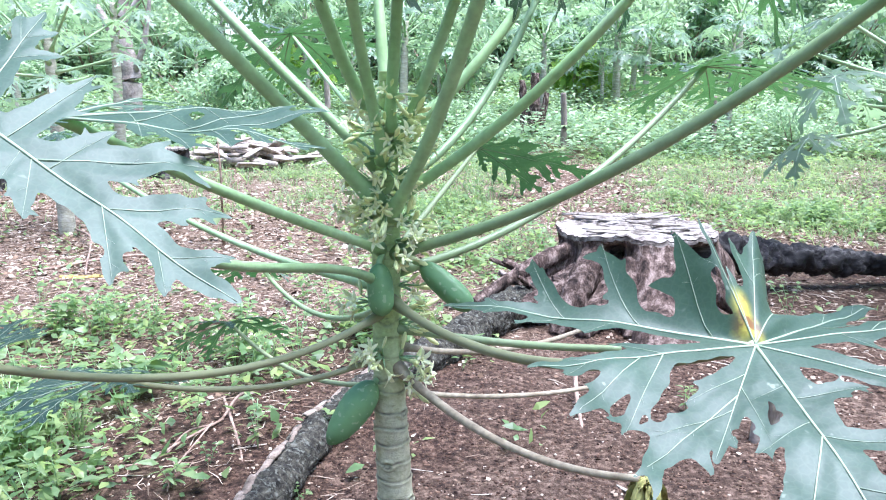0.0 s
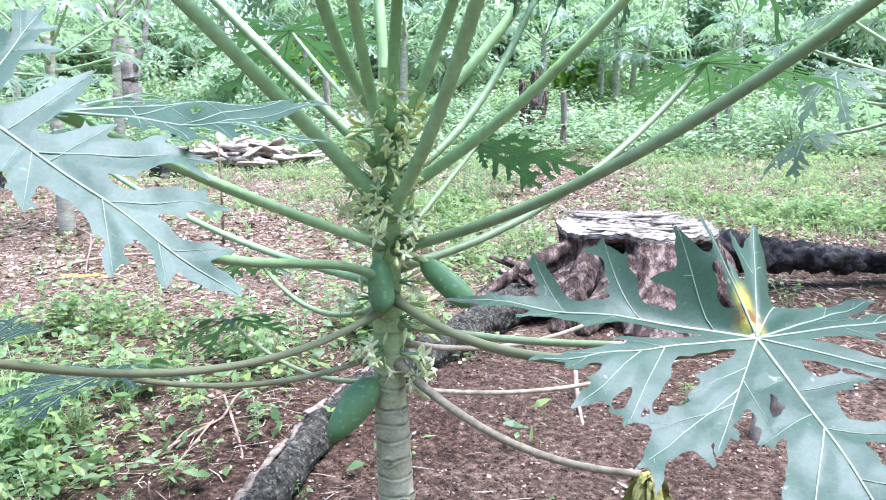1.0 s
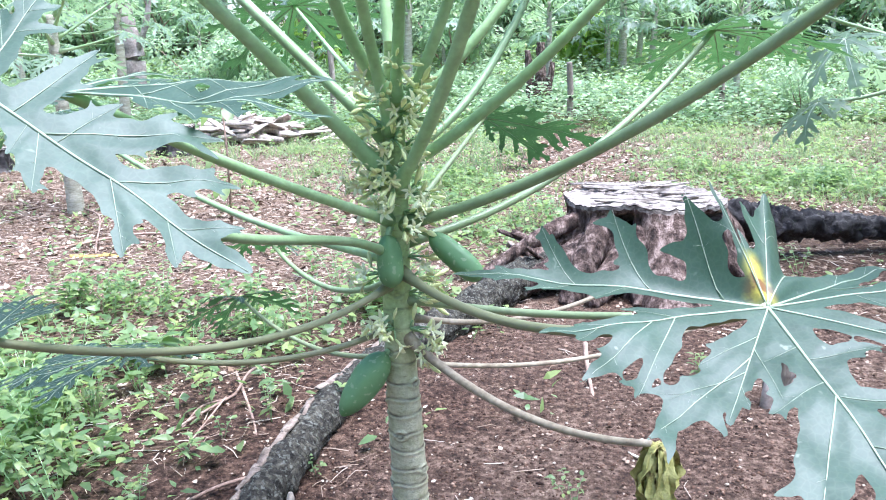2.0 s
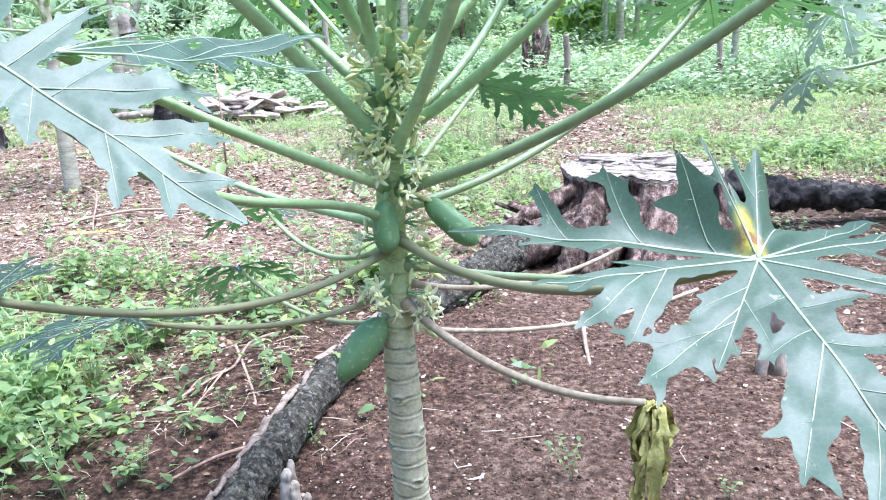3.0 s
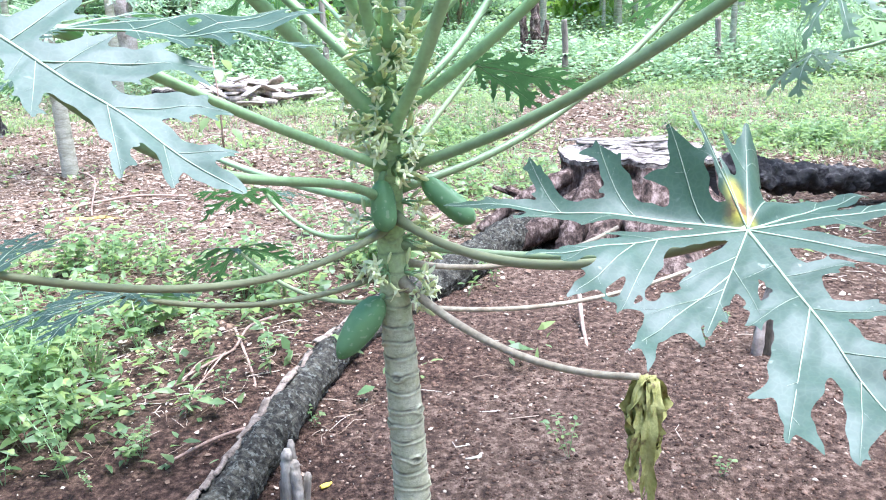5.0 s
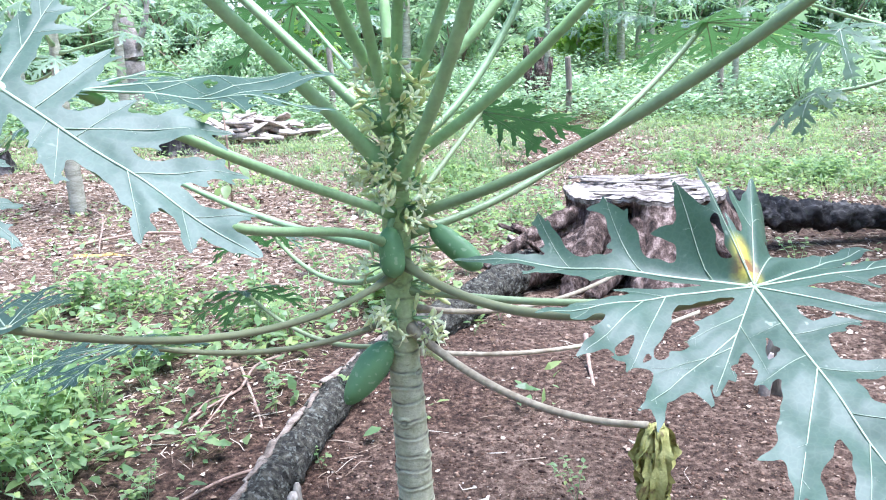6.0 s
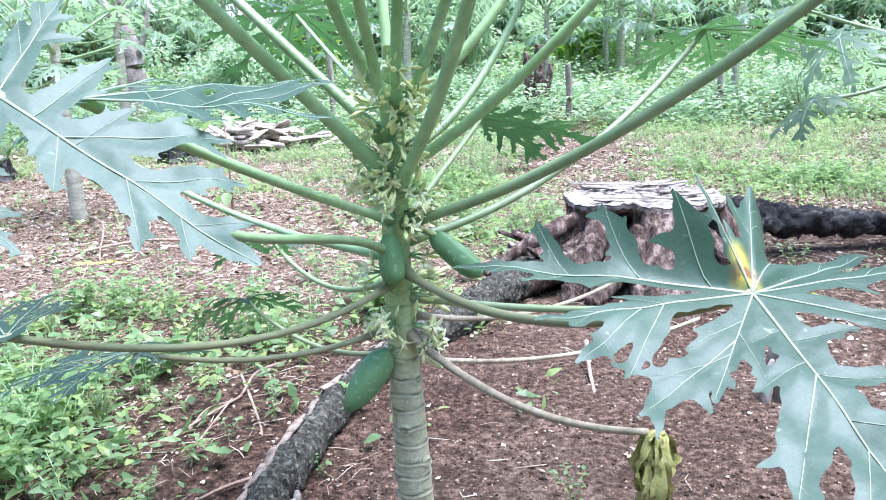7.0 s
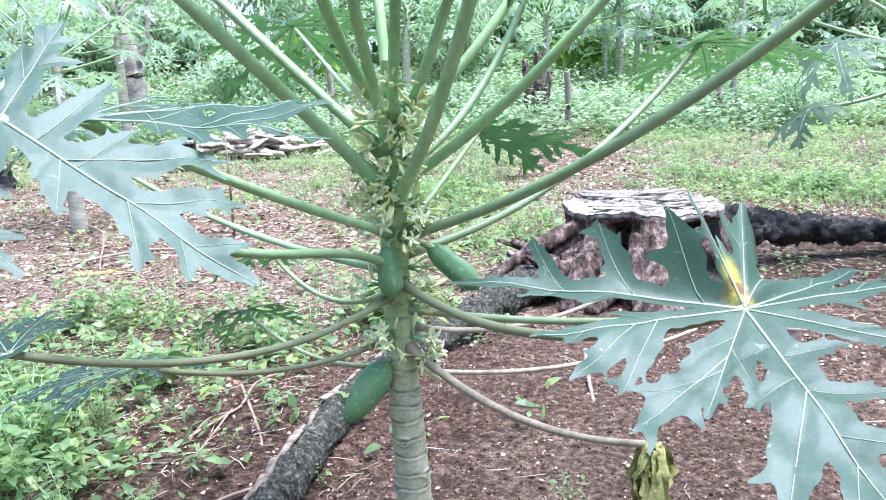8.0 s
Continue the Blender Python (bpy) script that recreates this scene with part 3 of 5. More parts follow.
RIGHT.append(lobe(58, 0.16, 1.5, 22, 1.6, 0.0, ((0.5, -1, 0.3, 25), (0.6, 1, 0.09, 59))))
RIGHT.append(lobe(76, 0.18, 2.1, 19, 0.05, 0.0, ((0.5, 1, 0.36, 34), (0.55, -1, 0.42, 26), (0.72, -1, 0.26, 30))))
RIGHT.append(lobe(117, 0.155, 1.1, 46, 0.05, 0.0, ((0.35, -1, 0.2, 36), (0.55, 1, 0.2, 40))))
RIGHT.append(lobe(100, 0.1, 1.9, 33, 0.05, 1.0, ((0.5, 1, 0.3, 40), (0.6, -1, 0.2, 40))))
add_leaf(papaya, 0.968, (0.334, 0.949, 1.132), -0.068, 0.0092, 0.007, (RIGHT, (1, 0, 0), (0, -0.25, 0.97), 5), 0.9, label="broad blue-green blade with one yellowing lobe", fine=2.4, holes=5)
# the near leaf whose long lobe points at the trunk
LEFT = []
LEFT.append(lobe(-28, 0.302, 1.5, -7, 0.05, 0.0, ((0.14, 1, 0.4, 95), (0.25, 1, 0.53, 45), (0.3, 1, 0.27, 88), (0.52, 1, 0.36, 47), (0.24, -1, 0.27, 48), (0.2, -1, 0.15, 65), (0.5, -1, 0.29, 40), (0.7, -1, 0.19, 40), (0.74, 1, 0.2, 41))))
LEFT.append(lobe(88, 0.17, 1.9, 4, 0.05, 0.0, ((0.35, 1, 0.42, 24), (0.5, -1, 0.3, 60), (0.65, 1, 0.31, 22), (0.7, -1, 0.21, 49))))
LEFT.append(lobe(126, 0.141, 1.0, 3, 0.1))
LEFT.append(lobe(-162, 0.1, 1.0, 25, 0.2))
LEFT.append(lobe(-79, 0.21, 1.2, -4, 0.05, 0.0, ((0.45, 1, 0.15, 81), (0.66, 1, 0.22, 85), (0.68, 1, 0.32, 45), (0.6, -1, 0.3, 45))))
add_leaf(papaya, 1.0, (-0.407, 0.839, 1.377), 0.025, 0.0088, 0.0068, (LEFT, (1, 0, 0), (0.2, -0.5, 0.81), 8), 0.1, -0.09, fine=2.4, holes=3)
# a level leaf at eye height behind it, two lobes running back towards the trunk
LEVEL = [lobe(-3, 0.26, 1.1, 7, 0.05), lobe(-21, 0.34, 1.1, 1, 0.05), lobe(83, 0.29, 0.9, 7, 0.2), lobe(109, 0.34, 0.9, 2, 0.2), lobe(140, 0.28, 0.9, 0, 0.3), lobe(-80, 0.13, 0.9, 1, 0.2), lobe(45, 0.24, 0.9, 6, 0.2)]
add_leaf(papaya, 1.075, (-0.426, 1.039, 1.363), -0.01, 0.0097, 0.007, (LEVEL, (1, 0, 0), (0.05, -0.02, 1), 20), 0.0, fine=1.6)
# the low leaf at the end of the longest stalk, its blade turned away to one side
ASIDE = [lobe(0, 0.22, 1.0, 0, 0.2), lobe(40, 0.2, 1.0, 0, 0.3), lobe(-35, 0.19, 1.0, 4, 0.2), lobe(-68, 0.14, 1.0, 8, 0.2), lobe(-100, 0.1, 1.0, 10, 0.2)]
add_leaf(papaya, 0.940, (-0.509, 0.959, 1.102), -0.062, 0.0072, 0.0053, (ASIDE, (-1, 0.3, 0), (-0.1, -0.05, 0.98), 23), 0.9)
LOW_TIER = [
    # base z, tip, bow, r0, r1, radius, normal, droop, age
    (0.990, (-1.05, 2.30, 1.26), -0.06, 0.010, 0.007, 0.24, (-0.2, 0.0, 1), 0.4, 0.1),
    (0.940, (-0.493, 2.20, 0.925), -0.07, 0.0085, 0.006, 0.23, (0.0, 0.32, 0.95), 0.35, 0.35),
    (0.845, (-0.538, 1.35, 0.935), -0.04, 0.0075, 0.0055, 0.23, (-0.1, 0.2, 0.95), 0.18, 0.95),
    (0.775, (-0.608, 2.30, 0.735), -0.06, 0.0075, 0.0055, 0.25, (-0.25, 0.34, 0.92), 0.3, 0.7),
    (1.065, (0.631, 1.25, 1.551), -0.06, 0.0128, 0.0112, 0.33, (0.4, -0.1, 0.9), 0.5, 0.3),
    (1.022, (0.638, 2.20, 1.435), -0.085, 0.0110, 0.008, 0.36, (0.02, 0.2, 1), 0.2, 0.35),
]
MIDDLE_TIER = [
    # base z, tip, bow, r0, r1, radius, normal, droop, age
    (1.175, (0.413, 1.50, 1.668), -0.045, 0.0140, 0.010, 0.30, (0.4, -0.1, 0.9), 0.5, 0.0),
    (1.265, (-0.428, 2.40, 1.523), 0.0, 0.0065, 0.005, 0.33, (-0.25, 0.4, 0.88), 0.3, 0.0),
    (1.165, (-0.655, 1.245, 1.81), 0.005, 0.0175, 0.012, 0.33, (-0.4, -0.2, 0.9), 0.5, 0.0),
    (1.235, (-0.747, 1.927, 1.827), -0.005, 0.0140, 0.011, 0.33, (-0.2, 0.1, 0.95), 0.15, 0.0),
    (1.325, (-0.274, 1.51, 1.794), -0.085, 0.0155, 0.012, 0.32, (-0.1, -0.1, 0.95), 0.25, 0.0),
    (1.250, (-0.177, 1.45, 1.731), -0.03, 0.0140, 0.011, 0.32, (-0.1, -0.4, 0.9), 0.6, 0.0),
]
TOP_TIER = [
    # base z, tip, bow, r0, r1, radius, normal, droop, age
    (1.350, (-0.158, 1.90, 1.788), 0.01, 0.0140, 0.011, 0.30, (-0.1, 0.3, 0.9), 0.75, 0.0),
    (1.310, (-0.071, 1.60, 1.723), -0.01, 0.0140, 0.011, 0.32, (0.1, -0.2, 0.95), 0.8, 0.0),
    (1.270, (0.079, 1.65, 1.734), -0.03, 0.0140, 0.011, 0.32, (0.3, -0.1, 0.9), 0.8, 0.0),
    (1.145, (0.118, 1.25, 1.760), -0.07, 0.0155, 0.012, 0.33, (0.3, -0.4, 0.9), 0.5, 0.0),
    (1.290, (0.275, 1.90, 1.755), -0.055, 0.0140, 0.011, 0.30, (0.4, 0.1, 0.9), 0.6, 0.0),
    (1.200, (0.305, 2.20, 1.839), -0.13, 0.0110, 0.009, 0.33, (0.3, 0.3, 0.9), 0.6, 0.0),
]
for i, (bz, tip, bow, r0, r1, R, nrm, droop, age) in enumerate(LOW_TIER + MIDDLE_TIER + TOP_TIER):
    add_leaf(papaya, bz, tip, bow, 0.84 * r0, 0.88 * r1, (usual_lobes(lr, R, droop), None, nrm, 20 + i), age)
# a small leaf behind the trunk with blade on one side only
add_leaf(papaya, 1.05, (0.074, 2.15, 1.237), 0.0, 0.007, 0.005,
         ([lobe(-4, 0.3, 1.0, 0, 0.12), lobe(24, 0.22, 1.0, 0, 0.15), lobe(-30, 0.15, 1.0, 0, 0.2), lobe(-62, 0.07, 1.0, 0, 0.3), lobe(60, 0.08, 1.0, 0, 0.3)], (1, 0, -0.3), (0.1, 0.75, 0.65), 61), 0.6)
# bare old stalks
add_leaf(papaya, 0.860, (0.447, 2.20, 0.800), -0.05, 0.0070, 0.0050, None, skin=DRYSTALK)
add_leaf(papaya, 0.905, (0.335, 1.60, 0.905), -0.01, 0.0085, 0.0070, None, 0.5)
add_leaf(papaya, 0.762, (0.594, 2.00, 0.745), -0.045, 0.0060, 0.0045, None, skin=DRYSTALK)
wilted_stalk = add_leaf(papaya, 0.825, (0.322, 1.36, 0.764), -0.055, 0.0095, 0.0062, None, skin=DRYSTALK)


def wilted_shape(seed):
    """A dead leaf hanging from its hub in folded strips."""
    rng = random.Random(seed)
    sh = Shape()
    for k in range(18):
        a = 2 * math.pi * k / 18 + rng.uniform(-0.5, 0.5)
        L, w = rng.uniform(0.1, 0.26), rng.uniform(0.006, 0.0145)
        broad = rng.uniform(0.35, 1.05)
        ph, tw = rng.uniform(0, 6), rng.uniform(-1.2, 1.2)
        n, verts, faces = 22, [], []
        for i in range(n + 1):
            s = i / n
            out = 0.005 + 0.03 * broad * math.sin(min(1.0, 2.2 * s) * math.pi / 2) - 0.014 * broad * s * s
            c = Vector((out * math.cos(a), out * math.sin(a), 0.012 * math.sin(3.14 * min(1, s * 4)) - L * s))
            c += Vector((0.009 * math.sin(7 * s + ph), 0.009 * math.cos(6 * s + ph), 0)) * s ** 0.5
            d = a + math.pi / 2 + tw * s + 0.4 * math.sin(9 * s + ph)
            wid = w * (0.25 + 0.9 * math.sin(math.pi * min(1, 0.12 + 0.88 * s)) ** 0.7) * (0.75 + 0.35 * abs(math.sin(8 * s + ph)))
            for u in (-1, -0.5, 0, 0.5, 1):
                f = 0.45 * wid * (abs(u) - 0.5) + 0.004 * math.sin(30 * s + 5 * u)
                verts.append(c + Vector((math.cos(d) * wid * u + math.cos(a) * f, math.sin(d) * wid * u + math.sin(a) * f, 0.004 * math.sin(14 * s + 6 * u + ph))))
        for i in range(n):
            for c in range(4):
                o = i * 5 + c
                faces.append((o, o + 1, o + 6, o + 5))
        sh.add(verts, faces, 0)
    return sh


part("wilted_blade", moved(wilted_shape(4), Matrix.Translation(Vector((0.335, 1.355, 0.762)) - ROOT)), DEAD, wilted_stalk, "withered yellow-brown blade hanging down")


def fruit_shape(length, radius, seed, taper=0.0):
    """A green papaya hanging down -z from its stem at the origin."""
    sh = Shape()
    n, sides, verts = 26, 30, []
    for i in range(n + 1):
        s = i / n
        prof = max(0.04, (1 - abs(2 * s - 1) ** 3.2)) ** 0.5 * (0.9 + 0.13 * s) * (1 - taper * max(0.0, s - 0.35) ** 1.3)
        for k in range(sides):
            a = 2 * math.pi * k / sides
            r = radius * prof * (1 + 0.025 * math.cos(5 * a) + 0.02 * noise.noise((2 * math.cos(a), 2 * math.sin(a), 4 * s + seed)))
            verts.append((r * math.cos(a), r * math.sin(a), -length * s))
    faces = [(i * sides + k, (i + 1) * sides + k, (i + 1) * sides + (k + 1) % sides, i * sides + (k + 1) % sides) for i in range(n) for k in range(sides)]
    sh.add(verts, faces)
    return sh


def add_fruit(start, tip, radius, seed, label, taper=0.0):
    start, tip = Vector(start) - ROOT, Vector(tip) - ROOT
    d = tip - start
    fruit = part("fruit", fruit_shape(d.length, radius, seed, taper), FRUIT, papaya, label)
    fruit.matrix_basis = Matrix.Translation(start) @ (-d).to_track_quat("Z", "Y").to_matrix().to_4x4()
    x0, y0 = tree_axis(start.z)
    stem = Shape()
    inner = Vector((x0, y0, start.z + 0.012))
    m = fruit.matrix_basis.inverted()
    stem.tube([m @ inner, m @ inner.lerp(start + Vector((0, 0, 0.006)), 0.7), m @ (start + d * 0.03)], [0.0075, 0.0065, 0.007], 8)
    part("stem", stem, STALK, fruit)


add_fruit((-0.131, 1.675, 1.052), (-0.124, 1.662, 0.949), 0.0265, 1, "small green unripe papaya, hanging upright")
add_fruit((-0.048, 1.70, 1.046), (0.052, 1.655, 0.966), 0.0255, 2, "small green unripe papaya, sticking out aslant")
add_fruit((-0.145, 1.705, 0.794), (-0.237, 1.66, 0.677), 0.0365, 3, "larger green papaya with pale specks", 0.75)


def bud_mesh(rng):
    sh = Shape()
    n = 8
    sh.tube([(0, 0, 0.029 * i / n) for i in range(n + 1)], [0.0009 + 0.0029 * math.sin(math.pi * (0.06 + 0.9 * i / n)) ** 0.8 * (1.15 if i > 3 else 0.8) for i in range(n + 1)], 7)
    return sh.mesh("flower_bud", [BUD])


def blossom_mesh():
    sh = Shape()
    sh.tube([(0, 0, 0), (0, 0, 0.009), (0, 0, 0.016)], [0.0016, 0.0028, 0.0032], 7, 1)
    for k in range(5):
        a = 2 * math.pi * k / 5
        verts = []
        for i in range(6):
            s = i / 5
            out, zz = 0.002 + 0.016 * s ** 1.3, 0.013 + 0.02 * s - 0.01 * s * s
            w = 0.0036 * math.sin(math.pi * (0.2 + 0.72 * s)) 
            for u in (-1, 0, 1):
                t = a + 0.5 * s
                verts.append((out * math.cos(t) - u * w * math.sin(t), out * math.sin(t) + u * w * math.cos(t), zz - 0.0012 * abs(u)))
        sh.add(verts, [(i * 3 + c, i * 3 + c + 1, i * 3 + c + 4, i * 3 + c + 3) for i in range(5) for c in (0, 1)])
    return sh.mesh("blossom", [PETAL, BUD])


fr = random.Random(21)
BUDM, BLOSSOM = bud_mesh(fr), blossom_mesh()
CLUSTERS = [(1.375, -1.3), (1.35, -2.4), (1.33, -0.6), (1.315, -1.7), (1.30, 2.9), (1.285, -1.1), (1.27, -0.2), (1.255, -2.1), (1.235, -1.5), (1.22, 0.2), (1.20, -2.7), (1.195, -0.8),
            (1.17, -1.9), (1.155, -2.4), (1.145, -1.6), (1.135, -2.9), (1.125, -0.4), (1.10, -2.0), (1.09, -0.7), (1.075, -0.2), (1.065, -1.0), (0.995, -0.3), (0.96, -2.6), (0.945, -0.1), (0.92, -0.5), (0.895, 0.1), (0.865, -2.2), (0.85, -1.9), (0.845, -0.6), (0.80, -0.5), (0.79, -0.2)]
for z, a in CLUSTERS:
    x0, y0 = tree_axis(z)
    r = tree_radius(z)
    out = Vector((math.cos(a), math.sin(a), 0))
    sh, ends = Shape(), []
    count = fr.randint(7, 12) if z > 1.0 else fr.randint(5, 9)
    for _ in range(count):
        d = (out + Vector((fr.uniform(-0.9, 0.9), fr.uniform(-0.9, 0.9), fr.uniform(-0.5, 0.9)))).normalized()
        p0 = Vector((x0, y0, z)) + out * r * 0.9
        p1 = p0 + out * fr.uniform(0.006, 0.03) + d * fr.uniform(0.01, 0.036)
        sh.tube([p0, p0.lerp(p1, 0.5) + Vector((0, 0, 0.002)), p1], [0.0028, 0.0019, 0.0014], 5)
        ends.append((p1, d))
    cluster = part("inflorescence", sh, STALK, papaya)
    for p1, d in ends:
        d = (d + Vector((fr.uniform(-0.4, 0.4), fr.uniform(-0.4, 0.4), fr.uniform(-0.5, 0.4)))).normalized()
        opened = fr.random() < 0.42
        ob = part("blossom" if opened else "flower_bud", BLOSSOM if opened else BUDM, [], cluster)
        s = fr.uniform(0.8, 1.35)
        ob.matrix_basis = Matrix.Translation(p1) @ d.to_track_quat("Z", "Y").to_matrix().to_4x4() @ Matrix.Diagonal((s, s, s, 1))


# ---------------------------------------------------------------- stump, logs and posts
def stump_shape(r0, h, seed, hollows=((5.75, 0.32, 0.4),), slab=None):
    """A broad fluted stump with root flares, an overhanging rough cut top and burnt hollows (angle, breadth, depth); slab: the angle of one wide sloping root."""
    sh = Shape()
    A, Hn, verts = 168, 26, []

    def away(a, b):
        return abs((a - b + math.pi) % (2 * math.pi) - math.pi)

    tops = []
    for k in range(A):
        a = 2 * math.pi * k / A
        tops.append(h * (1 + 0.05 * fbm(1.6 * math.cos(a), 1.6 * math.sin(a), seed) + 0.03 * noise.noise((9 * math.cos(a), 9 * math.sin(a), seed)) + 0.025 * noise.noise((24 * math.cos(a), 24 * math.sin(a), seed))))
    for j in range(Hn + 1):
        s = j / Hn
        for k in range(A):
            a = 2 * math.pi * k / A
            c, d = math.cos(a), math.sin(a)
            root = (0.5 + 0.5 * math.cos(5 * a + 1.9)) ** 1.5
            flare = (1 - s) ** 1.4 * (0.08 + 0.5 * root)
            if slab is not None:
                flare += 0.6 * (1 - s) ** 1.1 * math.exp(-(away(a, slab) / 0.3) ** 4)
            flute = 0.025 * math.cos(7 * a + 4 * s) + 0.06 * fbm(3 * c, 3 * d, 2 * s) + 0.06 * noise.noise((9 * c, 9 * d, 1.5 * s)) + 0.035 * noise.noise((22 * c, 22 * d, 3 * s)) + 0.025 * noise.noise((50 * c, 50 * d, 6 * s))
            dent = max(deep * math.exp(-(away(a, at) / wide) ** 4) for at, wide, deep in hollows) * smooth_step(0.05, 0.3, s) * (1 - smooth_step(0.84, 0.93, s))
            lip = 0.035 * smooth_step(0.9, 0.95, s) * (1 + 0.6 * noise.noise((14 * c, 14 * d, 3.0)))
            r = r0 * (0.95 + flare + flute * (1 - 0.5 * smooth_step(0.86, 0.93, s)) - dent + lip)
            verts.append((r * c, r * d, -0.06 + (tops[k] + 0.06) * s))
    faces = [(j * A + k, j * A + (k + 1) % A, (j + 1) * A + (k + 1) % A, (j + 1) * A + k) for j in range(Hn) for k in range(A)]
    sh.add(verts, faces, 0)
    for i, q in enumerate(faces):
        a = 2 * math.pi * (i % A) / A
        if i // A < Hn - 3 and i // A > 3 and any(away(a, at) < wide * 1.02 for at, wide, deep in hollows):
            sh.m[i] = 2
        elif i // A >= Hn - 1:
            sh.m[i] = 1
    rings, top = 16, []
    for j in range(rings + 1):
        q = 1 - j / rings
        for k in range(A):
            x, y, z = verts[Hn * A + k]
            crack = 0.02 * fbm(9 * x * q, 30 * y * q, 4.0) + 0.012 * fbm(4 * x * q, 4 * y * q, 8.0)
            top.append((x * q, y * q, h + (z - h) * q ** 2 + (crack if j else 0.006)))
    sh.add(top, [(j * A + k, j * A + (k + 1) % A, (j + 1) * A + (k + 1) % A, (j + 1) * A + k) for j in range(rings) for k in range(A)], 1)
    return sh


sx, sy = 1.17, 5.2
stump = new("tree_stump")
stump.matrix_basis = pose(sx, sy, height(sx, sy))
tagged(stump, "broad old tree stump with grey cut top and burnt side", "stump")
part("stump_body", stump_shape(0.5, 0.47, 6.0, ((4.22, 0.13, 0.35), (5.42, 0.3, 0.5), (3.2, 0.2, 0.3)), 4.8), [BARK, CUT, CHAR], stump)
sr = random.Random(31)


def slab_shape(rng, L, w, t):
    """A curled, ragged slab of bark lying along x."""
    sh = Shape()
    n, c, verts = 9, 5, []
    curl, ph = rng.uniform(0.2, 0.7), rng.uniform(0, 6)
    for lay in (1, 0):
        for i in range(n + 1):
            s = i / n
            ww = w * (0.75 + 0.3 * math.sin(3 * s + ph) + 0.12 * math.sin(11 * s + ph)) * (1 - 0.5 * abs(2 * s - 1) ** 3)
            for k in range(c + 1):
                u = 2 * k / c - 1
                verts.append((L * (s - 0.5) + 0.03 * L * math.sin(9 * u + ph), ww * u / 2, curl * w * 0.35 * (1 - u * u) + 0.05 * L * math.sin(2.5 * s + ph) + lay * t))
    m = (n + 1) * (c + 1)
    faces = []
    for i in range(n):
        for k in range(c):
            o = i * (c + 1) + k
            faces += [(o, o + c + 1, o + c + 2, o + 1), (m + o, m + o + 1, m + o + c + 2, m + o + c + 1)]
    for i in range(n):
        o = i * (c + 1)
        faces += [(o, m + o, m + o + c + 1, o + c + 1), (o + c, o + 2 * c + 1, m + o + 2 * c + 1, m + o + c)]
    for k in range(c):
        e = n * (c + 1)
        faces += [(k, k + 1, m + k + 1, m + k), (e + k, m + e + k, m + e + k + 1, e + k + 1)]
    sh.add(verts, faces)
    return sh


for i in range(16):
    part("bark_flake", moved(slab_shape(sr, sr.uniform(0.25, 0.5), sr.uniform(0.03, 0.06), 0.006),
         pose(sr.uniform(-0.3, 0.3), sr.uniform(-0.3, 0.3), 0.482 + 0.003 * (i % 7), sr.uniform(-2, 2), sr.uniform(-2, 2), sr.uniform(-25, 25))), CUT, stump)


def log_shape(pts, radii, seed, sides=28, rough=0.1, steps=60, freq=9.0):
    """A log with knobbly bark along a bent line."""
    sh = Shape()
    verts = []
    P = [Vector(p) for p in pts]
    for i in range(steps + 1):
        f = i / steps * (len(P) - 1)
        k = min(int(f), len(P) - 2)
        w = f - k
        p0, p1, p2, p3 = P[max(k - 1, 0)], P[k], P[k + 1], P[min(k + 2, len(P) - 1)]
        c = 0.5 * ((2 * p1) + (p2 - p0) * w + (2 * p0 - 5 * p1 + 4 * p2 - p3) * w * w + (3 * p1 - p0 - 3 * p2 + p3) * w ** 3)
        d = (p2 - p1).normalized()
        r = radii[k] + (radii[k + 1] - radii[k]) * w
        s = d.cross(Vector((0, 0, 1))).normalized()
        q = s.cross(d)
        for m in range(sides):
            a = 2 * math.pi * m / sides
            w3 = c + (s * math.cos(a) + q * math.sin(a)) * r
            n = fbm(freq * w3.x + seed, freq * w3.y, freq * w3.z)
            n2 = noise.noise((4 * freq * w3.x, 4 * freq * w3.y, 4 * freq * w3.z + seed))
            rr = r * (1 + rough * n + rough * 0.6 * n2)
            verts.append(c + (s * math.cos(a) + q * math.sin(a)) * rr)
    faces = [(i * sides + m, i * sides + (m + 1) % sides, (i + 1) * sides + (m + 1) % sides, (i + 1) * sides + m) for i in range(steps) for m in range(sides)]
    faces += [tuple(range(sides))[::-1], tuple(steps * sides + m for m in range(sides))]
    sh.add(verts, faces)
    return sh


def local(pts, o):
    return [(x - o[0], y - o[1], z - o[2]) for x, y, z in pts]


for pts, r in (([(0.22, -0.4, 0.36), (0.34, -0.52, 0.22), (0.48, -0.6, 0.08), (0.6, -0.68, -0.03)], (0.045, 0.055, 0.05, 0.03)), ([(-0.3, -0.3, 0.4), (-0.4, -0.46, 0.25), (-0.5, -0.62, 0.08), (-0.56, -0.7, -0.03)], (0.06, 0.08, 0.08, 0.05)),
               ([(-0.12, -0.44, 0.36), (-0.14, -0.6, 0.16), (-0.16, -0.74, -0.03)], (0.05, 0.06, 0.05)), ([(-0.42, -0.1, 0.38), (-0.58, -0.18, 0.2), (-0.75, -0.24, -0.02)], (0.06, 0.08, 0.06))):
    part("root_ridge", log_shape(pts, r, pts[0][0] * 9, 22, 0.22, 48, 16.0), BARK, stump)

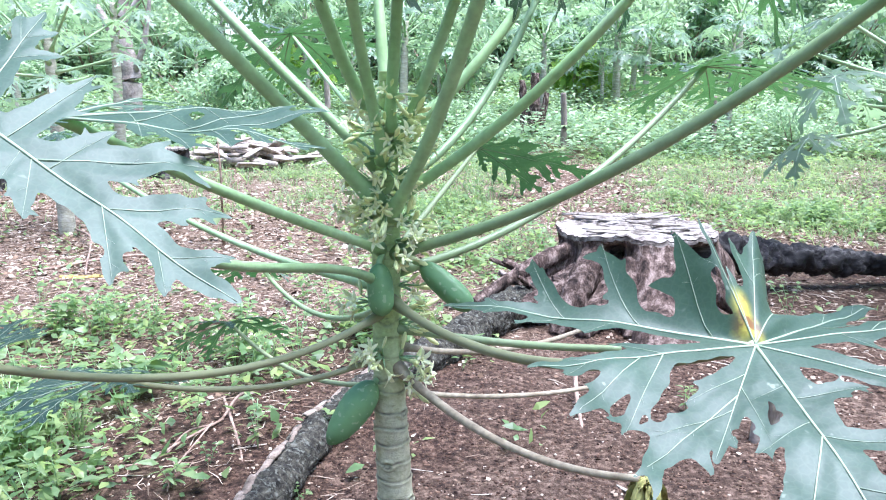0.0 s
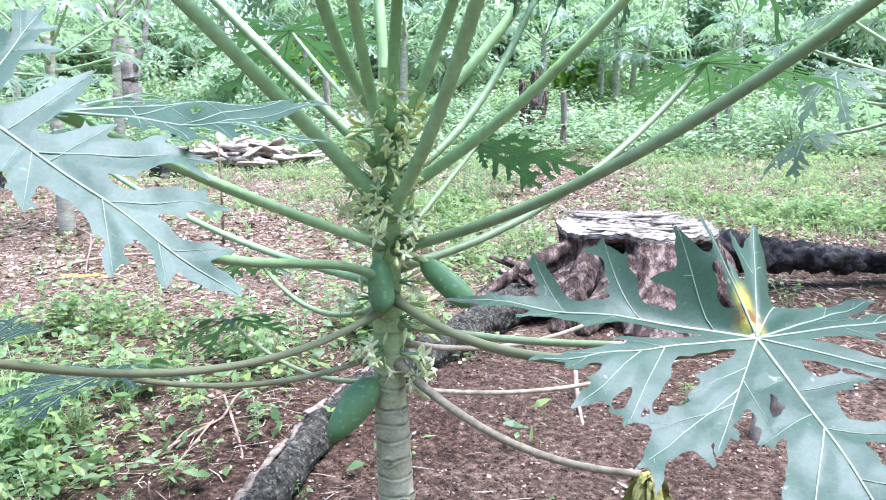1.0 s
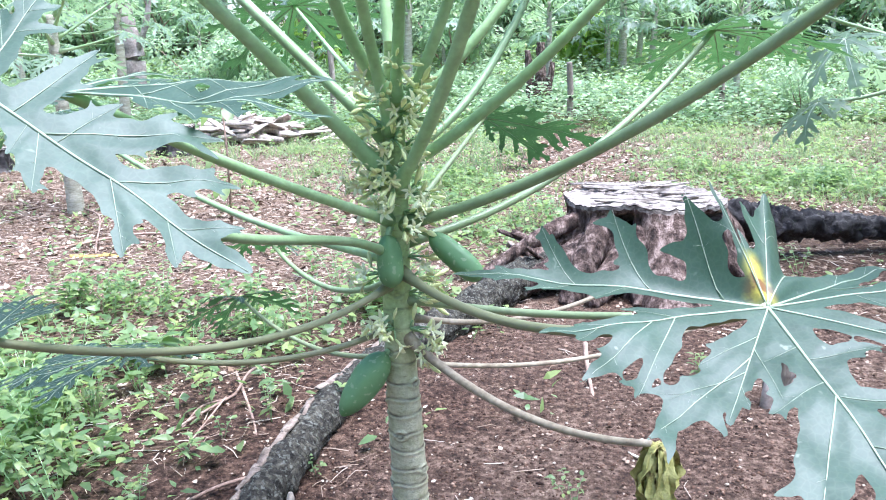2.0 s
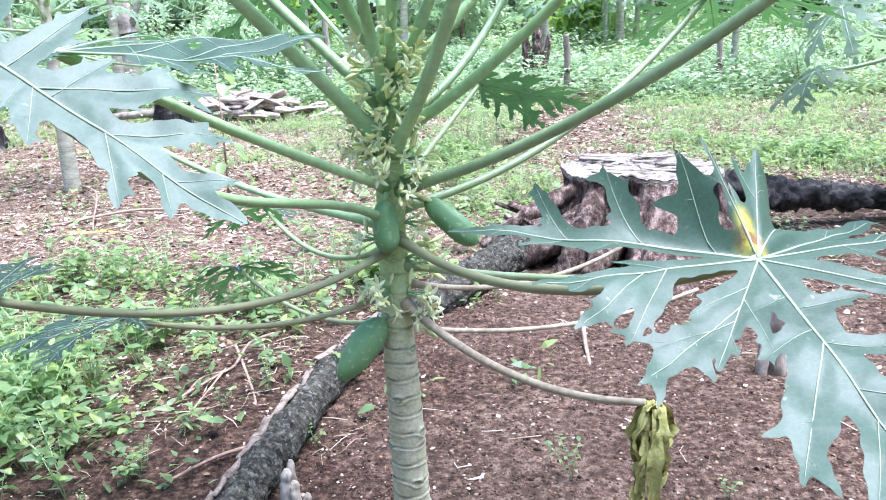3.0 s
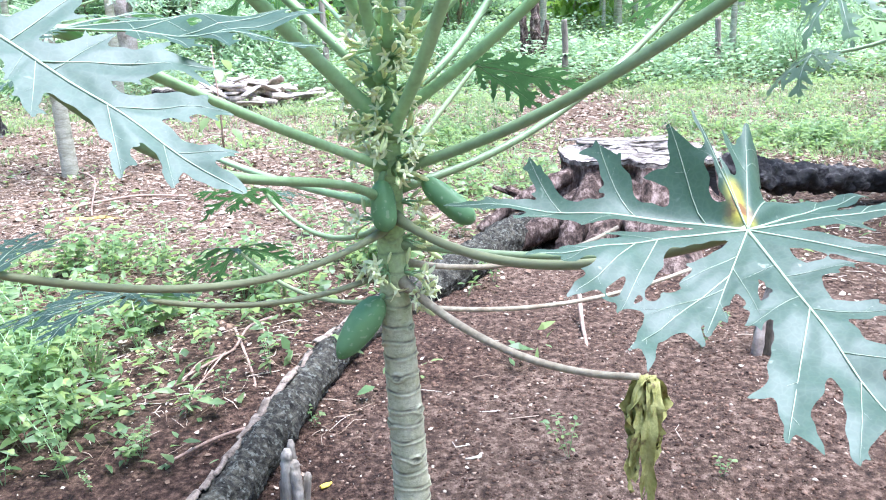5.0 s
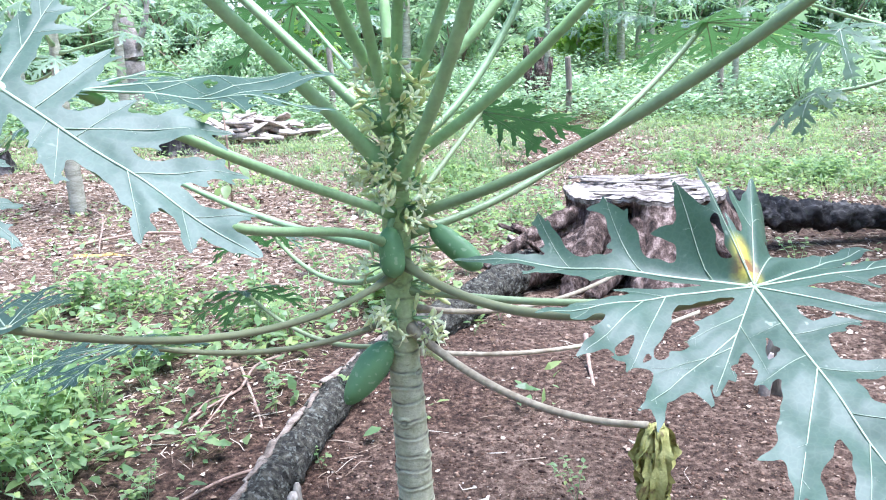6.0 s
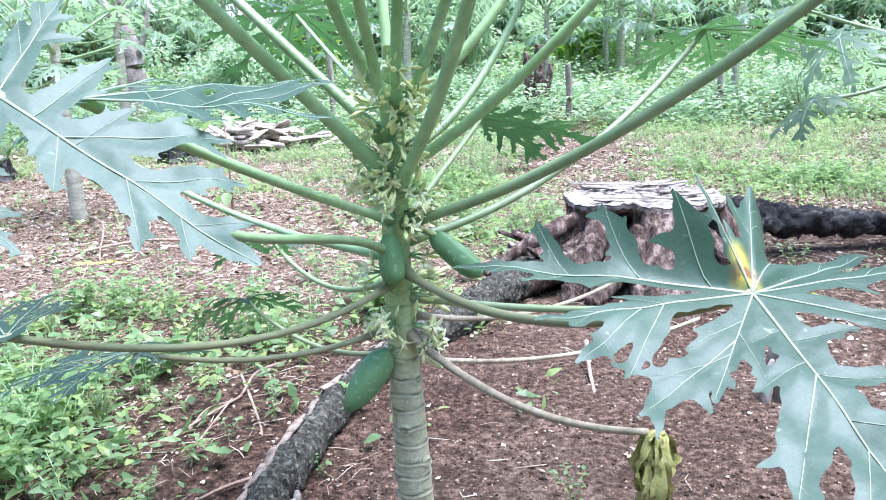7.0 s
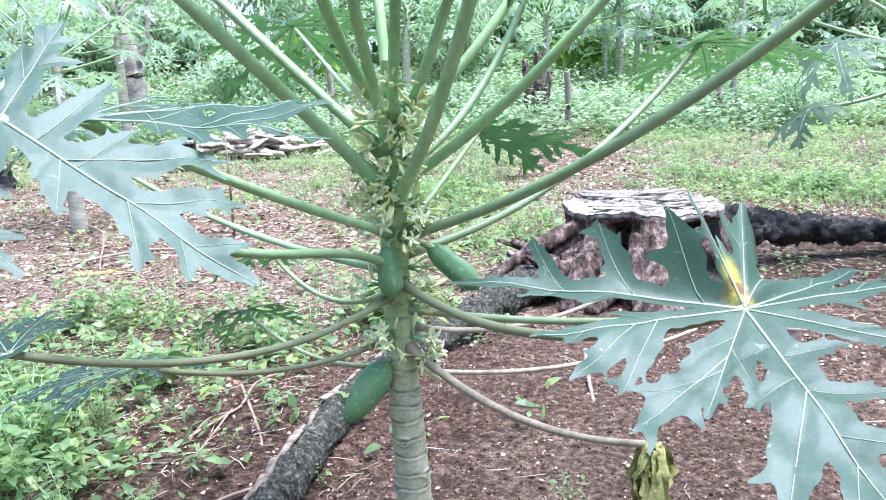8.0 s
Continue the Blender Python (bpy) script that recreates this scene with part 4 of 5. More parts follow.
o = (-0.5, 3.5, 0.0)
fallen = new("fallen_log")
fallen.matrix_basis = pose(*o)
tagged(fallen, "long grey-barked fallen log lying on the soil", "log")
LOG = [(0.62, 4.95, 0.1), (0.3, 4.62, 0.085), (0.03, 4.12, 0.075), (-0.3, 3.55, 0.075), (-0.49, 3.05, 0.075), (-0.6, 2.45, 0.07), (-0.65, 2.1, 0.07), (-0.7, 1.85, 0.07)]
part("log_body", log_shape(local(LOG, o), [0.12, 0.11, 0.095, 0.083, 0.074, 0.068, 0.066, 0.06], 2.0, 48, 0.2, 300, 17.0), LOGBARK, fallen)
for x, y, h, r, lean, seed in ((-0.505, 2.19, 0.155, 0.019, 0.006, 5.0), (-0.472, 2.185, 0.12, 0.016, -0.006, 9.0), (-0.49, 2.215, 0.17, 0.014, 0.0, 2.0), (-0.452, 2.2, 0.07, 0.012, 0.008, 7.0)):
    bits = local([(x, y, -0.02), (x + lean * 0.4, y, h * 0.4), (x + lean, y + 0.005, h * 0.85), (x + lean * 1.3, y + 0.01, h)], o)
    part("splinter", log_shape(bits, [r * 1.2, r * 1.1, r, r * 0.45], seed, 10, 0.25, 30, 38.0), POST, fallen, "pale split splinter of a branch")
f = 3.0
while f < 6.6:
    k = int(f)
    p, q = Vector(LOG[k]), Vector(LOG[k + 1])
    along = (q - p).normalized()
    left = Vector((0, 0, 1)).cross(along).normalized() * -1
    long = sr.uniform(0.07, 0.13)
    up = (Vector((0, 0, 1)) * 0.8 + left * 0.6).normalized()
    m = Matrix((along, up.cross(along), up)).transposed().to_4x4()
    m.translation = p.lerp(q, f - k) + up * 0.07 - Vector(o)
    part("bark_plate", moved(slab_shape(sr, long, sr.uniform(0.03, 0.06), 0.01), m @ pose(0, sr.uniform(-0.008, 0.012), -0.004, sr.uniform(-22, 16), sr.uniform(-9, 9), sr.uniform(-14, 14))), PLATE, fallen)
    f += long * sr.uniform(0.62, 1.05) / (q - p).length

o = (2.6, 5.3, 0.0)
thing("charred_log", log_shape(local([(1.5, 5.28, 0.31), (1.8, 5.32, 0.3), (2.15, 5.4, 0.25), (2.7, 5.5, 0.19), (3.3, 5.62, 0.12), (4.3, 5.8, 0.05)], o), [0.09, 0.115, 0.1, 0.085, 0.06, 0.05], 3.0, 40, 0.42, 220, 11.0),
                CHAR, o, "black charred log leaning against the old stump", "log")
o = (0.75, 4.85, 0.0)
root = new("root_pile")
root.matrix_basis = pose(*o)
tagged(root, "broken grey roots and bark slabs beside the stump", "root")
part("root_arm", log_shape(local([(1.0, 5.0, 0.28), (0.8, 4.85, 0.22), (0.55, 4.7, 0.14), (0.32, 4.62, 0.05)], o), [0.13, 0.11, 0.085, 0.05], 7.0, rough=0.15, steps=40), BARK, root)
part("root_arm", log_shape(local([(0.9, 5.1, 0.42), (0.62, 4.98, 0.34), (0.38, 4.86, 0.24), (0.14, 4.74, 0.12)], o), [0.05, 0.055, 0.042, 0.025], 5.0, rough=0.16, steps=60, freq=18.0), BARK, root)
part("root_arm", log_shape(local([(0.85, 5.0, 0.3), (0.6, 4.8, 0.2), (0.45, 4.62, 0.06)], o), [0.045, 0.04, 0.025], 6.0, rough=0.16, steps=50, freq=18.0), BARK, root)
part("root_arm", log_shape(local([(1.0, 4.85, 0.2), (0.85, 4.6, 0.1), (0.72, 4.4, 0.02)], o), [0.11, 0.08, 0.04], 8.0, rough=0.15, steps=30), BARK, root)
for i in range(14):
    part("bark_slab", moved(slab_shape(sr, sr.uniform(0.2, 0.4), sr.uniform(0.05, 0.12), 0.015),
         pose(sr.uniform(-0.45, 0.05), sr.uniform(-0.15, 0.25), sr.uniform(0.1, 0.24), sr.uniform(-25, 25), sr.uniform(0, 30), sr.uniform(-10, 50))), SLAB if i % 3 == 0 else BARK, root)

o = (1.27, 3.2, 0.0)
old_post = new("broken_post")
old_post.matrix_basis = pose(*o)
tagged(old_post, "weathered stub of a broken wooden post in the soil", "post")
part("post_body", log_shape([(-0.031, -0.087, -0.05), (-0.021, -0.087, 0.12), (-0.001, -0.087, 0.27), (0.009, -0.087, 0.36)], [0.055, 0.052, 0.05, 0.046], 1.0, 22, 0.2, 30, 14.0), POST, old_post)
part("splinter", log_shape([(-0.091, -0.137, -0.03), (-0.081, -0.137, 0.06), (-0.071, -0.127, 0.15), (-0.061, -0.127, 0.2)], [0.024, 0.022, 0.018, 0.008], 4.0, 12, 0.2, 20, 12.0), SLAB, old_post)

# a heap of pale bark and split wood further back
heap = new("bark_heap")
hx, hy = -3.45, 13.3
heap.matrix_basis = pose(hx, hy, height(hx, hy))
tagged(heap, "heap of pale split bark and wood pieces on bare soil", "wood heap")
hr = random.Random(41)
for i in range(70):
    L = hr.uniform(0.3, 0.75)
    x = hr.gauss(0, 0.62)
    z = max(0.02, 0.38 * (1 - abs(x) / 1.3) * hr.random())
    part("bark_slab", moved(slab_shape(hr, L, hr.uniform(0.12, 0.24), 0.025), pose(x, hr.gauss(0, 0.35), z + 0.03, hr.uniform(-22, 22), hr.uniform(-18, 18), hr.gauss(0, 40))), HEAP, heap)
for i, (x, y, turn, L) in enumerate(((-1.2, -0.2, 8, 1.6), (-0.9, 0.5, 14, 1.8), (0.2, -0.6, -20, 1.2))):
    d = Vector((math.cos(radians(turn)), math.sin(radians(turn)), 0)) * L / 2
    c = Vector((x, y, 0.09))
    part("branch", log_shape([c - d, c + Vector((0, 0, 0.03)), c + d], [0.055, 0.06, 0.045], 3.0 + i, 12, 0.12, 16), POST, heap)

# old burnt stumps to the left of the heap
for i, (x, y, r, h) in enumerate(((-3.98, 11.6, 0.24, 0.42), (-6.0, 10.2, 0.3, 0.3))):
    s = new("burnt_stump")
    s.matrix_basis = pose(x, y, height(x, y))
    tagged(s, "low burnt stump with a pale sawn end", "stump")
    part("stump_body", stump_shape(r, h, 11.0 + i), [CHAR, CUT, CHAR], s)

# fence posts and bare trunks in the distance
for x, y, r, h in ((1.99, 14.9, 0.06, 1.15), (-2.35, 15.5, 0.06, 1.6), (4.9, 15.6, 0.06, 1.0)):
    thing("wooden_post", log_shape([(0, 0, -0.1), (0.01, 0, h * 0.5), (-0.02, 0, h)], [r, r * 0.95, r * 0.85], x, 12, 0.1, 20), POST, (x, y, height(x, y)), "plain grey wooden post standing in the weeds", "post")


# a clump of dry brown stems and a bleached dead tree at the edge of the weeds
o = (1.62, 17.2, height(1.62, 17.2))
clump = new("dry_stem_clump")
clump.matrix_basis = pose(*o)
tagged(clump, "clump of dry brown plantain stems without leaves", "plant")
for x, r, lean, h in ((-0.12, 0.09, -0.08, 1.15), (0.06, 0.11, 0.02, 1.3), (0.2, 0.07, 0.12, 0.9)):
    part("stem", log_shape([(x, 0, -0.1), (x + lean * 0.4, 0, h * 0.5), (x + lean, 0.03, h)], [r * 1.2, r, r * 0.7], 3.0 + x, 14, 0.3, 30, 9.0), BARK, clump)
o = (-6.7, 17.0, height(-6.7, 17.0))
dead_tree = new("dead_tree")
dead_tree.matrix_basis = pose(*o)
tagged(dead_tree, "bleached dead tree trunk with bare broken limbs", "tree")
part("trunk", log_shape([(0, 0, -0.2), (0.1, 0, 1.2), (-0.05, 0, 2.4), (0.25, 0.1, 3.8)], [0.24, 0.2, 0.18, 0.12], 5.0, 18, 0.12, 50, 5.0), SLAB, dead_tree)
for pts, r in (([(-0.02, 0, 1.9), (-0.5, 0.1, 2.6), (-0.8, 0.1, 3.5)], (0.1, 0.08, 0.05)), ([(0.05, 0, 2.3), (0.5, 0, 2.9), (1.1, 0.1, 3.3)], (0.09, 0.06, 0.03)), ([(0.1, 0, 1.2), (0.5, -0.2, 1.9), (0.7, -0.2, 2.9)], (0.08, 0.06, 0.03))):
    part("limb", log_shape(pts, r, pts[1][0], 12, 0.15, 24, 6.0), SLAB, dead_tree)


# ---------------------------------------------------------------- papaya trees further off
def far_papaya(seed, h, count, R, label):
    rng = random.Random(seed)
    tree = new("papaya_tree")
    lean = rng.uniform(-0.06, 0.06)
    tagged(tree, label, "papaya tree", "papaya trees of the plantation")

    def ax(z):
        return lean * z, 0.0

    def rad(z):
        return 0.075 * (1 - 0.45 * z / h)

    part("trunk", trunk_shape(ax, rad, h, seed, 20, 60, h * 0.72, 0.06), FAR_TRUNK, tree)
    for i in range(count):
        a = 2.4 * i + rng.uniform(-0.3, 0.3)
        f = i / (count - 1)
        bz = h * (0.72 + 0.27 * f)
        el = -0.15 + 1.25 * f + rng.uniform(-0.1, 0.1)
        L = rng.uniform(0.6, 0.85) * (1 - 0.25 * f)
        out = Vector((math.cos(a), math.sin(a), 0))
        base = Vector((*ax(bz), bz)) + out * rad(bz) * 0.8
        tip = base + (out * math.cos(el) + Vector((0, 0, math.sin(el)))) * L
        stalk = part("leaf_stalk", stalk_shape(base, tip, 0.06 * (f - 0.6), 0.014, 0.009, 0.3 * (1 - f), 8), STALK, tree)
        nrm = out * (0.45 - 0.2 * f) + Vector((rng.uniform(-0.2, 0.2), rng.uniform(-0.2, 0.2), 0.9))
        # blades take the paler leaf colour with haze painted in
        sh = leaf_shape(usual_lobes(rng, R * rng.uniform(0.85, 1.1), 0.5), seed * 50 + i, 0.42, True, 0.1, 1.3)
        part("leaf_blade", moved(sh, leaf_frame(tip, out, nrm)), [LEAF_HAZED, VEIN], stalk)
    return tree


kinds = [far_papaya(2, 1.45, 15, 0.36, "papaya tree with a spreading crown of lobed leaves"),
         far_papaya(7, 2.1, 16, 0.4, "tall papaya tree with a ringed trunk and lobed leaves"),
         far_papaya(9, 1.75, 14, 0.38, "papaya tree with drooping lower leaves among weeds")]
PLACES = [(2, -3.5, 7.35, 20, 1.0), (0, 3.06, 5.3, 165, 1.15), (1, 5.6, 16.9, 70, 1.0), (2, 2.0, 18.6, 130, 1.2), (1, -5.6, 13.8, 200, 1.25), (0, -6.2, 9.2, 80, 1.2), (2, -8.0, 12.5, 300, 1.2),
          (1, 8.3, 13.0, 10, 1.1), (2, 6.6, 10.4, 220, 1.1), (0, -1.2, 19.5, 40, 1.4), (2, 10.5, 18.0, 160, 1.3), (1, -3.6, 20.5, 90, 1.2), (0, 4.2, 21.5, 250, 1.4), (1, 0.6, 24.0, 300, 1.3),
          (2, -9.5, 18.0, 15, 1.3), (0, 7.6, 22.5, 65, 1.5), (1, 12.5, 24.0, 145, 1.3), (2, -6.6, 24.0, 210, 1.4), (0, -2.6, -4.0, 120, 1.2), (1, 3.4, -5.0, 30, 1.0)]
pr = random.Random(45)
while len(PLACES) < 50:
    y = pr.uniform(18.5, 29)
    x = pr.uniform(-0.7, 0.7) * y
    if abs(x - 0.12 * y) > 1.6 - 0.05 * y and abs(x + 3.1) + abs(y - 13.3) > 2.6:
        PLACES.append((pr.choice((0, 0, 2)), x, y, pr.uniform(0, 360), pr.uniform(0.75, 1.15)))
used = set()
for k, x, y, turn, s in PLACES:
    m = pose(x, y, height(x, y) - 0.01, 0, 0, turn) @ Matrix.Diagonal((s, s, s, 1))
    if k in used:
        copy_thing(kinds[k], m)
    else:
        used.add(k)
        kinds[k].matrix_basis = m


# ---------------------------------------------------------------- bushes and trees all round, the unseen ones added to shape the light
def leaf_card(sh, p, d, nrm, L, w, slot=0):
    """One folded pointed leaf from p along d."""
    d = Vector(d).normalized()
    s = d.cross(Vector(nrm)).normalized()
    n = s.cross(d)
    q = [p, p + d * L * 0.35 + s * w - n * L * 0.04 + n * w * 0.3, p + d * L * 0.4 + n * L * 0.03, p + d * L * 0.35 - s * w - n * L * 0.04 + n * w * 0.3,
         p + d * L * 0.75 + s * w * 0.6 - n * L * 0.08, p + d * L * 0.75 - s * w * 0.6 - n * L * 0.08, p + d * L - n * L * 0.16]
    sh.add(q, [(0, 2, 1), (0, 3, 2), (1, 2, 6, 4), (3, 5, 6, 2)], slot)


def fine_leaf(sh, p, d, nrm, L, w, sag=0.2, slot=0):
    """A smooth, drooping oval leaf from p along d."""
    d = Vector(d).normalized()
    s = d.cross(Vector(nrm)).normalized()
    n = s.cross(d)
    verts = []
    for i in range(7):
        t = i / 6
        ww = w * math.sin(math.pi * t ** 0.75) ** 0.85 if 0 < i < 6 else w * 0.03
        c = p + d * L * (0.12 + 0.88 * t) - n * L * sag * t * t
        verts += [c - s * ww + n * ww * 0.22, c, c + s * ww + n * ww * 0.22]
    sh.add(verts, [(i * 3 + k, i * 3 + k + 1, i * 3 + k + 4, i * 3 + k + 3) for i in range(6) for k in (0, 1)], slot)


def foliage(sh, rng, centre, size, count, leaf, slot=0):
    for _ in range(count):
        d = Vector((rng.gauss(0, 1), rng.gauss(0, 1), rng.gauss(0.25, 0.9))).normalized()
        p = Vector(centre) + Vector((d.x * size[0], d.y * size[1], d.z * size[2])) * rng.uniform(0.45, 1.08)
        ahead = (d + Vector((rng.gauss(0, 0.7), rng.gauss(0, 0.7), rng.gauss(-0.25, 0.5)))).normalized()
        nrm = Vector((rng.gauss(0, 0.5), rng.gauss(0, 0.5), 1))
        L = leaf * rng.uniform(0.6, 1.4)
        leaf_card(sh, p, ahead, nrm, L, L * rng.uniform(0.2, 0.32), slot)


def bush(seed, leaf, mat, label):
    rng = random.Random(seed)
    b = new("bush")
    tagged(b, label, "bush", "bushes round the garden")
    sh, wood = Shape(), Shape()
    for _ in range(11):
        c = Vector((rng.gauss(0, 0.5), rng.gauss(0, 0.5), rng.uniform(0.2, 1.05)))
        foliage(sh, rng, c, (0.38, 0.38, 0.3), 260 if leaf < 0.2 else 60, leaf)
        wood.tube([(c.x * 0.15, c.y * 0.15, -0.05), (c.x * 0.6, c.y * 0.6, c.z * 0.55), tuple(c)], [0.022, 0.014, 0.006], 5)
    part("branchwork", wood, TWIG, b)
    part("crown", sh, mat, b)
    return b


def broad_tree(seed, label):
    rng = random.Random(seed)
    b = new("tree")
    tagged(b, label, "tree", "trees behind the garden")
    wood, sh = Shape(), Shape()
    wood.tube([(0, 0, -0.2), (0.05, 0, 1.2), (0.1, 0.08, 2.6), (0.05, 0.1, 4.2)], [0.2, 0.16, 0.13, 0.06], 12, rough=0.1, rng=rng)
    for i in range(20):
        a, z = 2.4 * i, 1.3 + 0.2 * i
        r = rng.uniform(0.9, 1.9) * (1.1 - 0.25 * abs(i - 8) / 10)
        c = Vector((r * math.cos(a), r * math.sin(a), z + rng.uniform(0.2, 0.9)))
        wood.tube([(0.08, 0.05, z), (c.x * 0.5, c.y * 0.5, z + 0.35), tuple(c)], [0.06, 0.035, 0.012], 6)
        foliage(sh, rng, c, (0.75, 0.75, 0.5), 330, 0.2)
    part("trunk", wood, TWIG, b)
    part("crown", sh, BUSH_HAZED, b)
    return b


def spread(kinds, spots):
    used = set()
    for k, x, y, turn, s, tall in spots:
        m = pose(x, y, height(x, y) - 0.02, 0, 0, turn) @ Matrix.Diagonal((s, s, s * tall, 1))
        if k in used:
            copy_thing(kinds[k], m)
        else:
            used.add(k)
            kinds[k].matrix_basis = m


br = random.Random(51)
bushes = [bush(1, 0.1, BUSH_HAZED, "dense green bush of pointed leaves"), bush(2, 0.13, BUSH_HAZED, "loose green bush with long leaves"),
          bush(3, 0.3, BRIGHT, "yellow-green bush with large young leaves"), bush(4, 0.085, BUSH_HAZED, "low bright green shrub with small leaves")]
spots = []
for i in range(330):
    y = 15.0 + 15 * br.random() ** 1.3
    x = br.uniform(-0.85, 0.85) * y
    if y < 24.5 and i % 12:
        continue
    k = br.choices((0, 1, 2, 3), (4, 4, 0.15, 4))[0]
    spots.append((k, x, y, br.uniform(0, 360), br.uniform(0.7, 1.2) * (0.5 + (y - 15) / 12), br.uniform(0.8, 1.3)))
for x, y, s in ((-4.4, 21.0, 0.6), (3.6, 23.0, 0.6)):
    spots.append((2, x, y, br.uniform(0, 360), s, 1.5))
# unseen bushes beside and behind the camera, added for reflection and occlusion
for i in range(46):
    a = br.uniform(0, 2 * math.pi)
    r = br.uniform(9, 20)
    x, y = r * math.cos(a), r * math.sin(a)
    if y < 3 or abs(x) > y:
        spots.append((br.choice((0, 1, 3)), x, y, br.uniform(0, 360), br.uniform(1.0, 1.7), br.uniform(0.9, 1.3)))
spread(bushes, spots)
trees = [broad_tree(5, "leafy broad-crowned tree closing the view"), broad_tree(6, "leafy tree with an open uneven crown")]
spots = []
# full ring of trees; those out of view are added only for reflection and occlusion
for i in range(34):
    a = 2 * math.pi * (i + br.uniform(-0.3, 0.3)) / 34
    r = br.uniform(33, 44)
    spots.append((i % 2, r * math.cos(a), r * math.sin(a), br.uniform(0, 360), br.uniform(1.1, 1.6), br.uniform(0.9, 1.2)))
spread(trees, spots)


# ---------------------------------------------------------------- weeds, grass and litter
def weed_shape(rng, h, count, leaf, wide=0.4):
    sh = Shape()
    for b in range(rng.choice((2, 3, 3))):
        a = rng.uniform(0, 6.3)
        tip = Vector((math.cos(a) * h * rng.uniform(0.15, 0.6), math.sin(a) * h * rng.uniform(0.15, 0.6), h * rng.uniform(0.7, 1.1)))
        mid = tip * 0.5 + Vector((0, 0, h * 0.12))
        sh.tube([(0, 0, -0.02), tuple(mid), tuple(tip)], [0.0022, 0.0018, 0.001], 4, 1)
        for i in range(count):
            s = 0.2 + 0.8 * i / (count - 1)
            p = (mid * (2 * s)) if s < 0.5 else mid.lerp(tip, 2 * s - 1)
            a2 = 2.5 * i + a
            d = Vector((math.cos(a2), math.sin(a2), rng.uniform(-0.15, 0.45)))
            L = leaf * rng.uniform(0.65, 1.2)
            fine_leaf(sh, p, d, (0.2 * rng.gauss(0, 1), 0.2 * rng.gauss(0, 1), 1), L, L * wide, rng.uniform(0.1, 0.4))
    return sh


def tuft_shape(rng, h, blades):
    sh = Shape()
    for _ in range(blades):
        a, lean = rng.uniform(0, 6.3), rng.uniform(0.2, 1.0)
        hh, w = h * rng.uniform(0.6, 1.2), 0.004
        o = Vector((rng.gauss(0, 0.012), rng.gauss(0, 0.012), -0.01))
        d, s = Vector((math.cos(a), math.sin(a), 0)), Vector((-math.sin(a), math.cos(a), 0))
        p = [o + d * lean * hh * 0.6 * t * t + Vector((0, 0, hh * (t - 0.25 * lean * t * t))) for t in (0, 0.4, 0.75, 1)]
        sh.add([p[0] - s * w, p[0] + s * w, p[1] + s * w, p[1] - s * w, p[2] + s * w * 0.7, p[2] - s * w * 0.7, p[3]], [(0, 1, 2, 3), (3, 2, 4, 5), (5, 4, 6)], 0)
    return sh


wr = random.Random(61)
weed_kinds = []
for i, (h, c, leaf, wide) in enumerate(((0.24, 9, 0.062, 0.29), (0.3, 12, 0.046, 0.26), (0.14, 8, 0.036, 0.34), (0.2, 10, 0.075, 0.15), (0.26, 14, 0.034, 0.3), (0.16, 7, 0.085, 0.3))):
    weed_kinds.append(weed_shape(wr, h, c, leaf, wide).mesh("weed", [WEED, STALK]))
tuft = tuft_shape(wr, 0.14, 16).mesh("grass_tuft", [GRASS])
made = 0
while made < 330:
    y = wr.uniform(2.2, 9.5)
    x = wr.uniform(-0.75, 0.75) * y
    if wr.random() > cover(x, y) ** 1.3 + 0.003 or (abs(x - sx) < 0.55 and abs(y - sy) < 0.55):
        continue
    k = wr.choice((0, 1, 2, 3, 4, 4, 5, 6))
    data = tuft if k == 6 else weed_kinds[k]
    small = 1.0 if cover(x, y) > 0.3 else 0.38
    ob = thing("grass_tuft" if k == 6 else "weed", data, [], (x, y, height(x, y)), "small tuft of thin grass" if k == 6 else "leafy green weed growing in the soil", "grass" if k == 6 else "weed", "weeds on the ground", turn=wr.uniform(0, 360))
    s = small * wr.uniform(0.6, 1.3)
    ob.scale = (s, s, s)
    made += 1


def scatter(name, count, y0, y1, side, build, mats, label, category, keep, smooth=False):
    rng = random.Random(len(name) * 7 + count)
    sh = Shape()
    n = 0
    while n < count:
        y = y0 + (y1 - y0) * rng.random() ** 0.8
        x = rng.uniform(-side, side) * y
        if rng.random() > keep(x, y):
            continue
        build(sh, rng, Vector((x, y, height(x, y))))
        n += 1
    ob = new(name, sh.mesh(name, mats, smooth))
    return tagged(ob, label, category, kind="stuff")


def one_plant(sh, rng, p):
    big = 1.0 + 0.09 * max(0.0, p.y - 12)
    h = rng.uniform(0.04, 0.2) * big * big
    for i in range(rng.randint(6, 11)):
        a = rng.uniform(0, 6.3)
        L = rng.uniform(0.03, 0.085) * big
        leaf_card(sh, p + Vector((rng.gauss(0, 0.07 * big), rng.gauss(0, 0.07 * big), h * rng.random())), (math.cos(a), math.sin(a), rng.uniform(0.0, 0.9)), (rng.gauss(0, 0.5), rng.gauss(0, 0.5), 1), L, L * rng.uniform(0.12, 0.3))


def one_tall(sh, rng, p):
    h = rng.uniform(0.12, 0.7)
    for i in range(22):
        a, z = rng.uniform(0, 6.3), h * rng.random() ** 0.7
        L = rng.uniform(0.08, 0.17)
        leaf_card(sh, p + Vector((rng.gauss(0, 0.2), rng.gauss(0, 0.2), z)), (math.cos(a), math.sin(a), rng.uniform(-0.3, 0.4)), (0, 0, 1), L, L * rng.uniform(0.25, 0.4))


